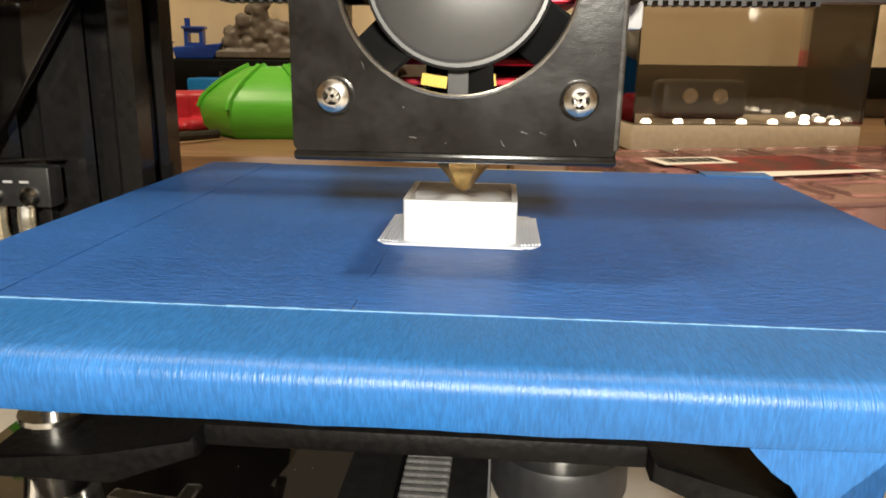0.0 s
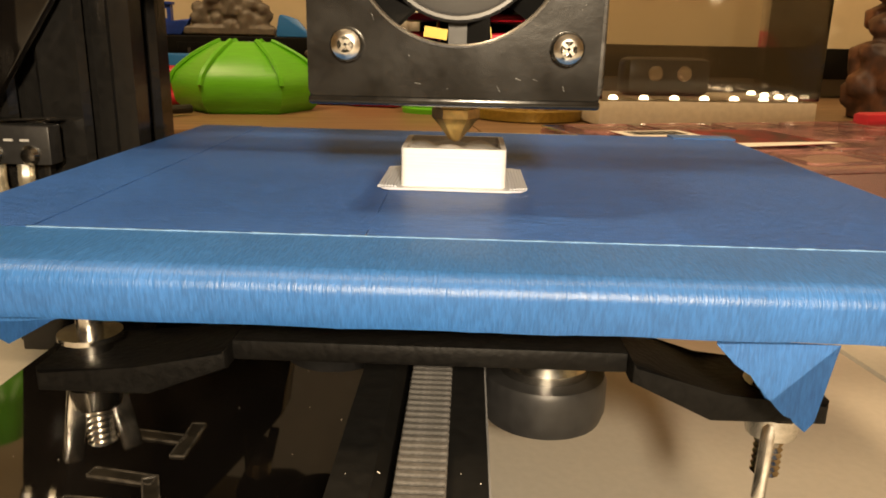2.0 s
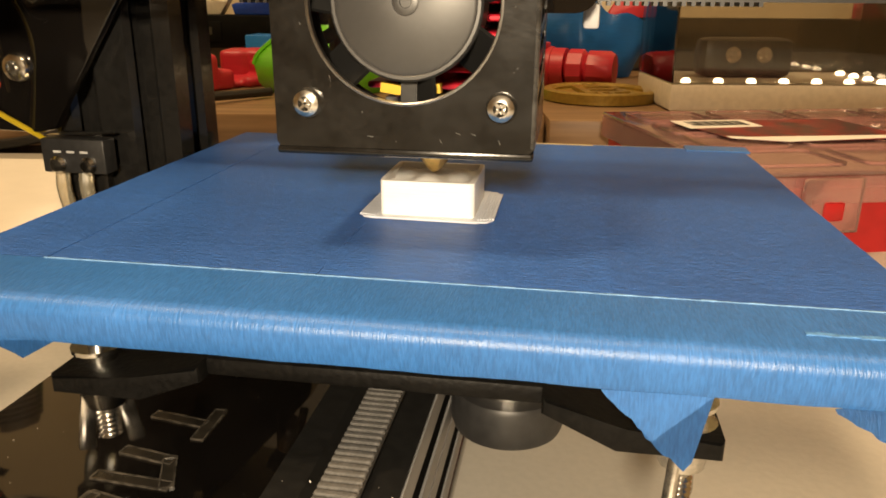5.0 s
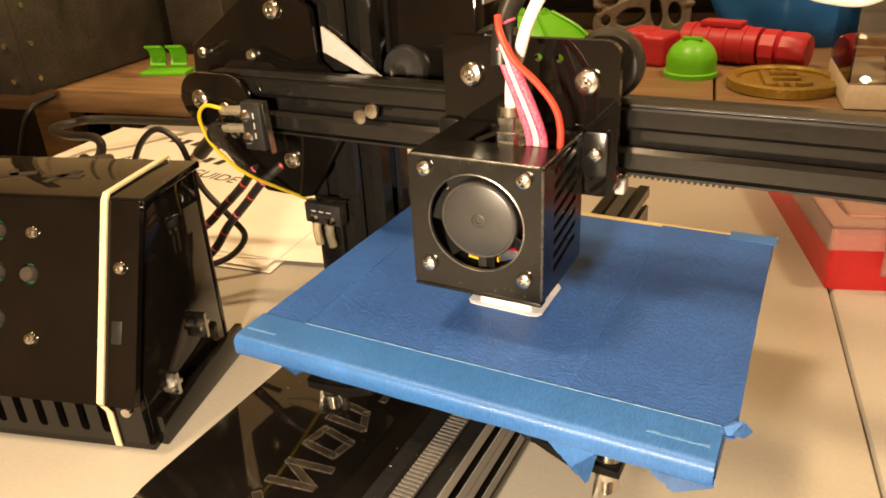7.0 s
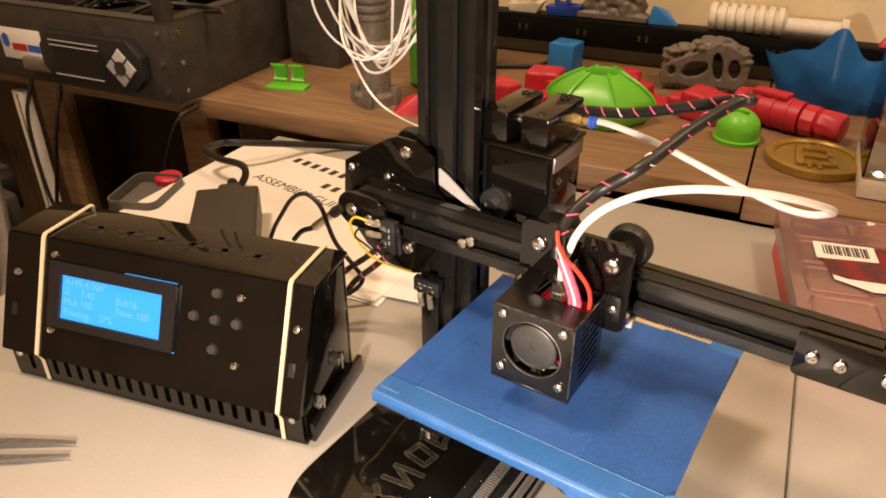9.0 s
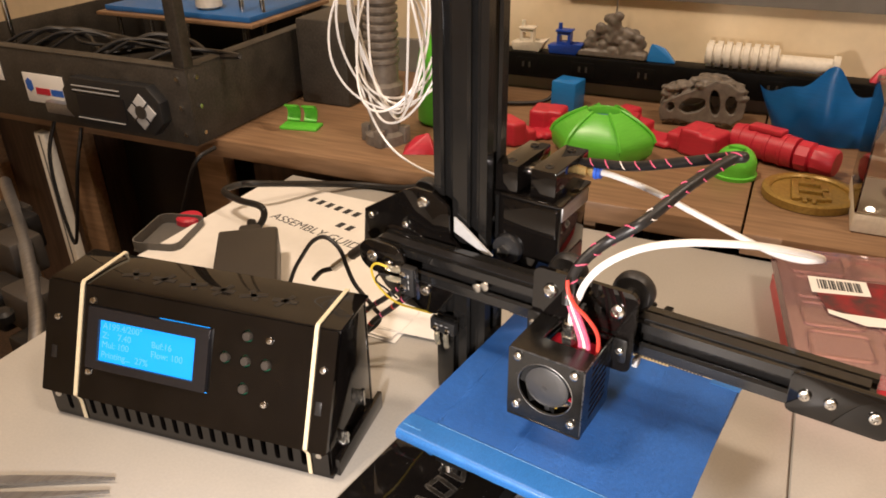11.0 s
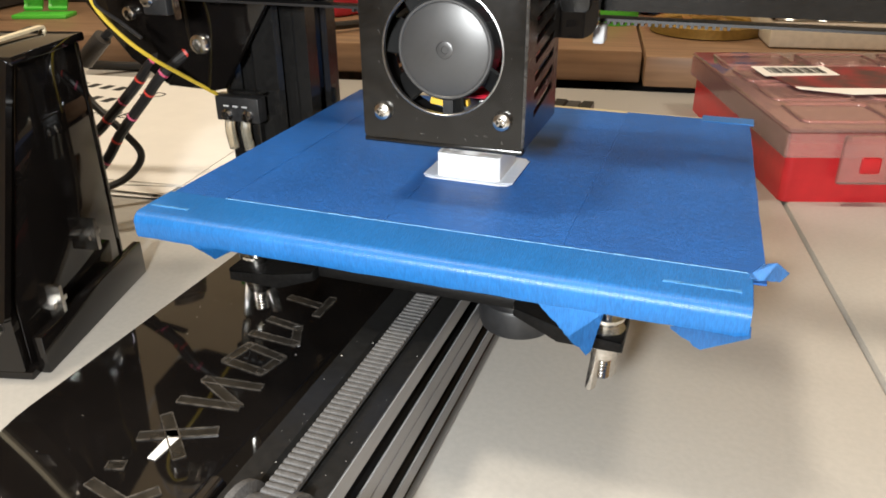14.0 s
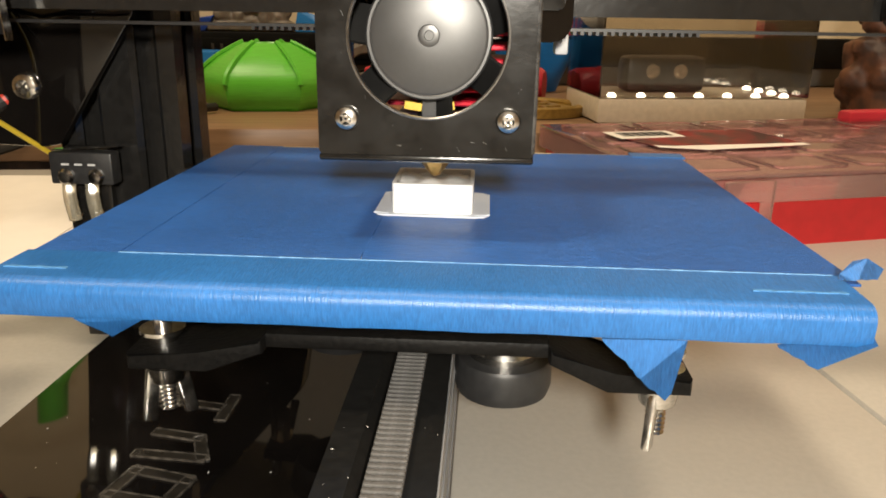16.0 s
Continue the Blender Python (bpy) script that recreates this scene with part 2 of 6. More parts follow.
def box(bm, x0, x1, y0, y1, z0, z1, bevel=0.0, seg=2):
    r = bmesh.ops.create_cube(bm, size=1, matrix=Matrix.Translation(((x0 + x1) / 2, (y0 + y1) / 2, (z0 + z1) / 2)) @ Matrix.Diagonal((x1 - x0, y1 - y0, z1 - z0, 1)))
    if bevel:
        es = list({e for v in r["verts"] for e in v.link_edges})
        bmesh.ops.bevel(bm, geom=es, offset=bevel, segments=seg, profile=0.5, affect="EDGES")
    return bm


def boxed(*a, **k):
    return box(bmesh.new(), *a, **k)


AXES = {"x": Matrix.Rotation(radians(90), 4, "Y"), "y": Matrix.Rotation(radians(-90), 4, "X"), "z": Matrix.Identity(4)}


def cyl(bm, c, axis, r, depth, seg=24, r2=None):
    bmesh.ops.create_cone(bm, cap_ends=True, segments=seg, radius1=r, radius2=r if r2 is None else r2, depth=depth, matrix=Matrix.Translation(c) @ AXES[axis])
    return bm


def lathe(bm, profile, m=Matrix.Identity(4), seg=32, caps=True):
    """Turns (radius, height) pairs round the local z axis."""
    rings = []
    for r, z in profile:
        rings.append([bm.verts.new(m @ Vector((r * math.cos(2 * math.pi * i / seg), r * math.sin(2 * math.pi * i / seg), z))) for i in range(seg)])
    for a, b in zip(rings, rings[1:]):
        for i in range(seg):
            bm.faces.new((a[i], a[(i + 1) % seg], b[(i + 1) % seg], b[i]))
    for ring in (rings[0][::-1], rings[-1]) if caps else ():
        try:
            bm.faces.new(ring)
        except ValueError:
            pass
    return bm


def smooth_path(points, n=8):
    """A Catmull-Rom run through the points."""
    p = [Vector(q) for q in points]
    p = [2 * p[0] - p[1]] + p + [2 * p[-1] - p[-2]]
    out = []
    for i in range(1, len(p) - 2):
        for k in range(n):
            t = k / n
            a, b, c, d = p[i - 1:i + 3]
            out.append(0.5 * (2 * b + (c - a) * t + (2 * a - 5 * b + 4 * c - d) * t * t + (3 * b - a - 3 * c + d) * t ** 3))
    return out + [p[-2]]


def tube(bm, points, r, seg=10, n=8):
    pts = smooth_path(points, n)
    rings, side = [], None
    for i, q in enumerate(pts):
        d = (pts[min(i + 1, len(pts) - 1)] - pts[max(i - 1, 0)]).normalized()
        if side is None:
            side = d.orthogonal().normalized()
        side = (side - d * side.dot(d)).normalized()
        up = d.cross(side)
        rings.append([bm.verts.new(q + r * (side * math.cos(2 * math.pi * k / seg) + up * math.sin(2 * math.pi * k / seg))) for k in range(seg)])
    for a, b in zip(rings, rings[1:]):
        for k in range(seg):
            bm.faces.new((a[k], a[(k + 1) % seg], b[(k + 1) % seg], b[k]))
    bm.faces.new(rings[0][::-1])
    bm.faces.new(rings[-1])
    return bm


def prism(bm, poly, axis, a, b, bevel=0.0):
    """Extrudes a polygon of two coordinates along an axis from a to b."""
    def at(p, h):
        return {"x": (h, p[0], p[1]), "y": (p[0], h, p[1]), "z": (p[0], p[1], h)}[axis]
    lo = [bm.verts.new(at(p, a)) for p in poly]
    hi = [bm.verts.new(at(p, b)) for p in poly]
    n = len(poly)
    fs = [bm.faces.new(lo[::-1]), bm.faces.new(hi)]
    for i in range(n):
        fs.append(bm.faces.new((lo[i], lo[(i + 1) % n], hi[(i + 1) % n], hi[i])))
    if bevel:
        es = list({e for f in fs[:2] for e in f.edges})
        bmesh.ops.bevel(bm, geom=es, offset=bevel, segments=2, profile=0.5, affect="EDGES")
    bmesh.ops.recalc_face_normals(bm, faces=bm.faces)
    return bm


def rounded(x0, x1, y0, y1, r, n=6):
    pts = []
    for cx, cy, a0 in ((x1 - r, y1 - r, 0), (x0 + r, y1 - r, 90), (x0 + r, y0 + r, 180), (x1 - r, y0 + r, 270)):
        for k in range(n + 1):
            a = radians(a0 + 90 * k / n)
            pts.append((cx + r * math.cos(a), cy + r * math.sin(a)))
    return pts


def holed_plate(bm, outer, holes, axis, a, b):
    """A plate with openings: outlines of two coordinates, filled and given thickness."""
    def at(p, h):
        return {"x": (h, p[0], p[1]), "y": (p[0], h, p[1]), "z": (p[0], p[1], h)}[axis]
    for h in (a, b):
        es = []
        for loop in (outer, *holes):
            vs = [bm.verts.new(at(p, h)) for p in loop]
            es += [bm.edges.new((vs[i], vs[(i + 1) % len(vs)])) for i in range(len(vs))]
        bmesh.ops.triangle_fill(bm, edges=es, use_beauty=True)
    for loop in (outer, *holes):
        vs = [[bm.verts.new(at(p, h)) for p in loop] for h in (a, b)]
        n = len(loop)
        for i in range(n):
            bm.faces.new((vs[0][i], vs[0][(i + 1) % n], vs[1][(i + 1) % n], vs[1][i]))
    bmesh.ops.remove_doubles(bm, verts=bm.verts, dist=1e-6)
    bmesh.ops.recalc_face_normals(bm, faces=bm.faces)
    return bm


def circle(cx, cy, r, n=32):
    return [(cx + r * math.cos(2 * math.pi * i / n), cy + r * math.sin(2 * math.pi * i / n)) for i in range(n)]


def mesh_of(name, bm, mat, smooth=True):
    me = bpy.data.meshes.new(name)
    bm.to_mesh(me)
    bm.free()
    me.materials.append(mat)
    if smooth:
        me.shade_smooth()
        me.set_sharp_from_angle(angle=radians(35))
    return me


def thing(name, label, category, at=(0, 0, 0), group="", rz=0.0):
    """The empty root of a thing; its parts are given in world places, or in its own where turned."""
    ob = tagged(new(name), label, category, group)
    ob.empty_display_size = 0.01
    ob.matrix_world = pose(*at, 0, 0, rz)
    ob["turned"] = 1 if rz else 0
    return ob


def part(name, bm, mat, parent, label="", local=False):
    ob = new(name, mesh_of(name, bm, mat))
    ob.parent = parent
    top = parent
    while top.parent:
        top = top.parent
    if parent is top:
        if not (local or top.get("turned")):
            ob.matrix_parent_inverse = top.matrix_basis.inverted()
    return tagged(ob, label)


def single(name, bm, mat, label, category, group="", kind="", at=None, rz=0.0):
    ob = new(name, mesh_of(name, bm, mat))
    if at is not None:
        ob.matrix_world = pose(*at, 0, 0, rz)
    return tagged(ob, label, category, group, kind)


def screw_head(parent, c, axis, r, h, out=-1, mat=CHROME):
    """A pan head with a cross recess; out is the side it looks to."""
    bm = bmesh.new()
    turn = {"y": Matrix.Rotation(radians(90 if out < 0 else -90), 4, "X"), "z": Matrix.Identity(4) if out > 0 else Matrix.Rotation(radians(180), 4, "X"), "x": Matrix.Rotation(radians(90 * out), 4, "Y")}[axis]
    m = Matrix.Translation(c) @ turn
    lathe(bm, [(r, 0), (r, h * 0.45), (r * 0.86, h * 0.8), (r * 0.6, h * 0.97), (r * 0.48, h), (r * 0.30, h * 0.55), (r * 0.05, h * 0.5)], m, 20)
    for k in range(2):
        q = m @ Matrix.Translation((0, 0, h * 0.62)) @ Matrix.Rotation(radians(45 + 90 * k), 4, "Z") @ Matrix.Diagonal((r * 0.9, r * 0.18, h * 0.7, 1))
        bmesh.ops.create_cube(bm, size=1, matrix=q)
    return part("screw", bm, mat, parent)

# ---- the printer: fitted places ----
BED_Z = 0.064                                   # top of the taped bed
BED = (-0.066, 0.091, -0.0166, 0.126)           # its sides
RAIL = (-0.002, 0.018, 0.0, 0.038)              # y rail: x from, to; z from, to
COLUMN = (-0.112, -0.0725, 0.095, 0.119)
BEAM = (0.0655, 0.0855, 0.110, 0.130)           # y from, to; z from, to
HEAD = (-0.0101, 0.0337, 0.0132, 0.0505, 0.0825, 0.1265)


def slot_side(p, q, count):
    """Points along one side of an extrusion from p towards q, with a V slot in each unit."""
    p, q = Vector((*p, 0)), Vector((*q, 0))
    d = (q - p) / count
    n = Vector((-d.y, d.x, 0)).normalized()      # inwards for a counter-clockwise outline
    u = d.normalized()
    out = [p]
    for i in range(count):
        c = p + d * (i + 0.5)
        for along, deep in ((-0.0046, 0), (-0.0030, 0.0017), (-0.0056, 0.0022), (-0.0030, 0.0058), (0.0030, 0.0058), (0.0056, 0.0022), (0.0030, 0.0017), (0.0046, 0)):
            out.append(c + u * along + n * deep)
    return [(v.x, v.y) for v in out]


def extrusion(bm, axis, x0, x1, y0, y1, a, b):
    nx, ny = max(1, round((x1 - x0) / 0.02)), max(1, round((y1 - y0) / 0.02))
    loop = slot_side((x0, y0), (x1, y0), nx) + slot_side((x1, y0), (x1, y1), ny) + slot_side((x1, y1), (x0, y1), nx) + slot_side((x0, y1), (x0, y0), ny)
    return holed_plate(bm, loop, [], axis, a, b)


# ---- room ----
def room():
    turn = 9.0
    floor_bm = boxed(-3, 3, -3, 3, -0.76, -0.72)
    single("floor", floor_bm, WOOD_DARK, "dark wooden floor under the tables", "floor", kind="structure")
    ang = radians(turn)

    def wall(name, u0, u1, v0, v1, z0, z1, mat=WALL):
        bm = boxed(u0, u1, v0, v1, z0, z1)
        return single(name, bm, mat, "beige painted wall with a light texture", "wall", kind="structure", at=(-0.15, 0.40, 0), rz=turn)
    wall("wall_north", -2.6, 2.4, 0.392, 0.492, -0.72, 1.9)
    # three walls out of view, added so glossy parts have a room to reflect
    wall("unseen_wall_west", -2.7, -2.6, -2.6, 0.57, -0.72, 1.9)
    wall("unseen_wall_east", 2.3, 2.4, -2.6, 0.47, -0.72, 1.9)
    wall("unseen_wall_south", -2.6, 2.3, -2.7, -2.6, -0.72, 1.9)
    # unseen ceiling, added to close the room for reflections and bounce
    single("ceiling", boxed(-2.7, 2.4, -2.7, 0.57, 1.9, 1.95), CEILING, "plain white unseen ceiling added for reflections", "ceiling", kind="structure", at=(-0.15, 0.40, 0), rz=turn)


room()


def folding_table():
    root = thing("folding_table", "off-white moulded plastic folding table with a fold seam", "table", (0, 0, 0))
    # two leaves with a joint between them, at a slant to the printer
    a = math.atan2(0.1394 - 0.118, 0.2176 - 0.0789)
    d = Vector((-math.sin(a), math.cos(a), 0))
    n = Vector((math.cos(a), math.sin(a), 0))
    p = Vector((0.118, 0.2176, 0))

    def leaf(s0, s1):
        bm = bmesh.new()
        lo, far = -0.95, 0.215
        quad = [p + n * s0 + d * lo, p + n * s1 + d * lo, p + n * s1 + d * far, p + n * s0 + d * far]
        prism(bm, [(v.x, v.y) for v in quad], "z", -0.035, 0.0, 0.0025)
        return bm
    part("table_leaf", leaf(-0.585, -0.0005), TABLE, root)
    part("table_leaf", leaf(0.0005, 0.75), TABLE, root)
    bm = bmesh.new()
    quad = [p - n * 0.004 - d * 0.95, p + n * 0.004 - d * 0.95, p + n * 0.004 + d * 0.2, p - n * 0.004 + d * 0.2]
    prism(bm, [(v.x, v.y) for v in quad], "z", -0.034, -0.0035)
    part("joint_strip", bm, SEAM, root, "dark joint between the two leaves")
    for x, y in ((-0.5, -0.6), (0.6, -0.6), (-0.5, 0.2), (0.6, 0.25)):
        part("leg", cyl(bmesh.new(), (x, y, -0.375), "z", 0.014, 0.69, 16), PSU_PLASTIC, root)


folding_table()


# ---- printer frame ----
def printer_frame():
    root = thing("desktop_printer", "small black cantilever desktop printer on a white table", "3D printer", (-0.03, 0.05, 0))
    # base plate with one rounded end and engraved marks
    poly = [(0.0185, -0.088), (0.0185, 0.24), (-0.101, 0.24)]
    cx, cy, r = -0.049, -0.036, 0.052
    for k in range(15):
        a = radians(180 + 90 * k / 14)
        poly.append((cx + r * math.cos(a), cy + r * math.sin(a)))
    base = part("base_plate", prism(bmesh.new(), poly, "z", 0.0, 0.005, 0.0006), ACRYLIC, root, "glossy black acrylic base plate")
    # engraved marks as plain strokes
    z = 0.0052

    def stroke(points, w=0.0030):
        """The cut contour of one stroke: two fine glinting lines and its ends."""
        bm = bmesh.new()
        k = 0
        for (x0, y0), (x1, y1) in zip(points, points[1:]):
            d = Vector((x1 - x0, y1 - y0, 0))
            turned = Matrix.Translation(((x0 + x1) / 2, (y0 + y1) / 2, z)) @ Matrix.Rotation(math.atan2(d.y, d.x), 4, "Z")
            for s in (-1, 1):
                bmesh.ops.create_cube(bm, size=1, matrix=turned @ Matrix.Translation((0, s * w / 2, 0.00001 * k)) @ Matrix.Diagonal((d.length + w * 0.6, 0.0004, 0.0005, 1)))
                bmesh.ops.create_cube(bm, size=1, matrix=turned @ Matrix.Translation((s * (d.length + w * 0.6) / 2, 0, 0.00002 + 0.00001 * k)) @ Matrix.Diagonal((0.0004, w, 0.0005, 1)))
                k += 1
        mark = part("engraved_mark", bm, SLOT, base)
        bm = bmesh.new()
        for k, ((x0, y0), (x1, y1)) in enumerate(zip(points, points[1:])):
            d = Vector((x1 - x0, y1 - y0, 0))
            turned = Matrix.Translation(((x0 + x1) / 2, (y0 + y1) / 2, z - 0.0001 + 0.00001 * k)) @ Matrix.Rotation(math.atan2(d.y, d.x), 4, "Z")
            bmesh.ops.create_cube(bm, size=1, matrix=turned @ Matrix.Diagonal((d.length + w * 0.5, w * 0.9, 0.0003, 1)))
        part("engraved_floor", bm, SLOT_FLOOR, base)
    x = -0.051
    stroke([(x - 0.009, -0.056), (x + 0.004, -0.059), (x + 0.009, -0.053)])
    stroke([(x - 0.009, -0.049), (x - 0.006, -0.048)])
    stroke([(x - 0.009, -0.0365), (x + 0.009, -0.028)], 0.0034)
    stroke([(x - 0.008, -0.027), (x + 0.006, -0.040)], 0.0034)
    stroke([(x - 0.009, -0.019), (x + 0.009, -0.0165), (x - 0.008, -0.008), (x + 0.010, -0.006)])
    stroke([(x - 0.008, 0.003), (x + 0.006, 0.001), (x + 0.008, 0.010), (x - 0.006, 0.013), (x - 0.008, 0.003)])
    stroke([(x - 0.009, 0.020), (x + 0.008, 0.019), (x + 0.004, 0.028), (x - 0.008, 0.030)])
    stroke([(x + 0.006, 0.038), (x + 0.006, 0.050)])
    stroke([(x + 0.004, 0.044), (x - 0.009, 0.046)])
    # white chip laid on the plate, painting the table's glint through the cut
    bm = prism(bmesh.new(), [(x - 0.002, -0.0345), (x + 0.0015, -0.034), (x + 0.001, -0.0435), (x - 0.0015, -0.0435)], "z", 0.0051, 0.0054)
    part("painted_glint", bm, PAPER, base, "pale patch painting the table's glint in the cut")
    # y rail; diffuse grey strips paint the reflections on its black side
    x0, x1, z0, z1 = RAIL
    rail = part("y_rail", extrusion(bmesh.new(), "y", x0, x1, z0 + 0.0055, z1, -0.088, 0.235), RAIL_BLACK, root, "black slotted aluminium rail")
    for za, zb in ((0.0058, 0.0104), (0.0168, 0.0215), (0.0222, 0.0268), (0.0326, 0.0376)):
        part("rail_sheen", boxed(x1 - 0.0002, x1 + 0.0003, -0.087, 0.234, za, zb), RAIL_SHEEN, rail, "grey reflection painted on the rail face")
    # front idler of the belt
    part("idler_plate", prism(bmesh.new(), rounded(-0.0085, -0.0050, 0.006, 0.036, 0.001), "y", -0.094, -0.070, 0.0004), ACRYLIC, root)
    part("idler_plate", prism(bmesh.new(), rounded(0.0185, 0.0215, 0.006, 0.036, 0.001), "y", -0.094, -0.07, 0.0004), ACRYLIC, root)
    bm = lathe(bmesh.new(), [(0.003, -0.006), (0.0105, -0.006), (0.0105, -0.0045), (0.0085, -0.004), (0.0085, 0.004), (0.0105, 0.0045), (0.0105, 0.006), (0.003, 0.006)], Matrix.Translation((0.0096, -0.080, 0.0335)) @ AXES["x"], 28)
    part("idler_pulley", bm, BELT, root, "grey plastic belt pulley")
    bm = cyl(bmesh.new(), (0.008, -0.080, 0.0335), "x", 0.0025, 0.034, 16)
    part("idler_axle", bm, CHROME, root)
    # toothed belt: strip and its teeth
    part("belt", boxed(0.0065, 0.0128, -0.078, 0.225, 0.0392, 0.0402), BELT, root, "grey toothed rubber belt")
    tooth = mesh_of("tooth", boxed(-0.00315, 0.00315, -0.00055, 0.00055, -0.0003, 0.00045, 0.0002, 1), BELT)
    belt = bpy.data.objects["belt"]
    for i in range(132):
        ob = new("tooth", tooth)
        ob.parent = belt
        ob.location = (0.00965, -0.0775 + i * 0.0017, 0.0402)
    # column and its foot
    c = COLUMN
    part("z_column", extrusion(bmesh.new(), "z", c[0], c[1], c[2], c[3], 0.005, 0.52), ALU_BLACK, root, "tall black slotted aluminium column")
    bm = prism(bmesh.new(), [(-0.0730, 0.005), (-0.0730, 0.06), (-0.066, 0.06), (-0.035, 0.022), (-0.035, 0.005)], "y", 0.098, 0.112, 0.001)
    part("column_bracket", bm, STEEL_BLACK, root)
    # beam
    part("x_beam", extrusion(bmesh.new(), "x", BEAM[0], BEAM[1], BEAM[2], BEAM[3], -0.142, 0.158), ALU_BLACK, root, "black slotted aluminium cross beam")
    bm = bmesh.new()
    box(bm, -0.140, 0.155, 0.0695, 0.0765, 0.1063, 0.1071)
    for i in range(60):
        box(bm, -0.04 + i * 0.002, -0.0391 + i * 0.002, 0.0695, 0.0765, 0.1054, 0.1063)
    part("beam_belt", bm, CABLE, root, "black toothed belt below the beam")
    part("belt_return", boxed(-0.140, 0.155, 0.0695, 0.0765, 0.1302, 0.1311), CABLE, root)
    # end bracket, right
    poly = rounded(0.1215, 0.168, 0.1085, 0.1325, 0.003)
    part("end_plate", prism(bmesh.new(), poly, "y", 0.0615, 0.0645, 0.0005), ACRYLIC, root, "glossy black end plate")
    for xx in (0.129, 0.141, 0.1605):
        screw_head(root, (xx, 0.0615, 0.1208), "y", 0.0031, 0.0022)
    # end bracket, left
    poly = rounded(-0.1505, -0.113, 0.1095, 0.1325, 0.0112, 8)
    plate = part("idler_bracket", prism(bmesh.new(), poly, "y", 0.0605, 0.0635, 0.0005), ACRYLIC, root, "glossy black idler bracket with rounded end")
    part("idler_bracket", prism(bmesh.new(), poly, "y", 0.0862, 0.0892, 0.0005), ACRYLIC, root)
    for xx, zz, rr in ((-0.139, 0.1212, 0.0042), (-0.1255, 0.1185, 0.0026), (-0.119, 0.1175, 0.0026)):
        screw_head(root, (xx, 0.0605, zz), "y", rr, 0.002)
    bm = lathe(bmesh.new(), [(0.003, -0.004), (0.0085, -0.004), (0.0085, 0.004), (0.003, 0.004)], Matrix.Translation((-0.139, 0.0748, 0.1212)) @ AXES["y"], 24)
    part("belt_idler", bm, GREY_LABEL, root)
    # carriage plate that rides on the column
    poly = [(-0.1668, 0.1375), (-0.132, 0.1595), (-0.124, 0.163), (-0.109, 0.1625), (-0.097, 0.155), (-0.0965, 0.1330), (-0.0800, 0.1200), (-0.0815, 0.1085), (-0.1085, 0.0695), (-0.113, 0.0685), (-0.135, 0.0690), (-0.152, 0.079), (-0.170, 0.100), (-0.1695, 0.1075)]
    plate = part("carriage_plate", prism(bmesh.new(), poly, "y", 0.0885, 0.0915, 0.0006), ACRYLIC, root, "glossy black faceted carriage plate")
    for xx, zz, rr in ((-0.1165, 0.1545, 0.0042), (-0.1165, 0.0872, 0.0042), (-0.160, 0.1345, 0.0026), (-0.131, 0.1345, 0.0028), (-0.148, 0.0975, 0.003)):
        screw_head(root, (xx, 0.0885, zz), "y", rr, 0.0026)
    bm = lathe(bmesh.new(), [(0.003, -0.0045), (0.0095, -0.0045), (0.0105, -0.002), (0.0105, 0.002), (0.0095, 0.0045), (0.003, 0.0045)], Matrix.Translation((-0.1235, 0.105, 0.1535)) @ AXES["y"], 28)
    part("guide_wheel", bm, RUBBER, root)
    bm = lathe(bmesh.new(), [(0.003, -0.0045), (0.0095, -0.0045), (0.0105, -0.002), (0.0105, 0.002), (0.0095, 0.0045), (0.003, 0.0045)], Matrix.Translation((-0.061, 0.105, 0.1290)) @ AXES["y"], 28)
    w = part("guide_wheel", bm, RUBBER, root)
    part("wheel_bolt", cyl(bmesh.new(), (-0.061, 0.0985, 0.1290), "y", 0.0045, 0.004, 6), CHROME, w)
    # bright label strip between plate and column, nuts in the slot
    bm = prism(bmesh.new(), [(-0.0950, 0.1475), (-0.0890, 0.144), (-0.066, 0.127), (-0.072, 0.127), (-0.0950, 0.137)], "y", 0.0920, 0.0935)
    part("strut", bm, GREY_LABEL, root, "bare grey strut behind the beam")
    for dx in (0.0, 0.0055):
        part("slot_nut", lathe(bmesh.new(), [(0.0005, 0), (0.0032, 0), (0.0028, 0.0012), (0.0008, 0.0014)], Matrix.Translation((-0.0555 - dx, 0.0655, 0.1215 - dx * 0.5)) @ Matrix.Rotation(radians(90), 4, "X"), 16), CHROME, root)
    return root


FRAME = printer_frame()


def dust():
    """Lint and dust specks on the glossy base plate and along the rail."""
    rnd = random.Random(77)
    bm = bmesh.new()
    for k in range(70):
        if k % 3:
            x, y, z = rnd.uniform(-0.090, -0.012), rnd.uniform(-0.060, 0.090), 0.0052
        else:
            x, y, z = rnd.choice((rnd.uniform(-0.0015, 0.005), rnd.uniform(0.0142, 0.0172))), rnd.uniform(-0.080, 0.0), 0.0382
        w = rnd.uniform(0.00004, 0.0001)
        q = Matrix.Translation((x, y, z)) @ Matrix.Rotation(rnd.uniform(0, 3.1), 4, "Z") @ Matrix.Diagonal((w * rnd.choice((1, 1, 1.5, 5)), w, 0.0001, 1))
        bmesh.ops.create_cube(bm, size=1, matrix=q)
    single("dust_specks", bm, PAPER, "pale dust specks on the black base and rail", "dust", kind="stuff")


dust()


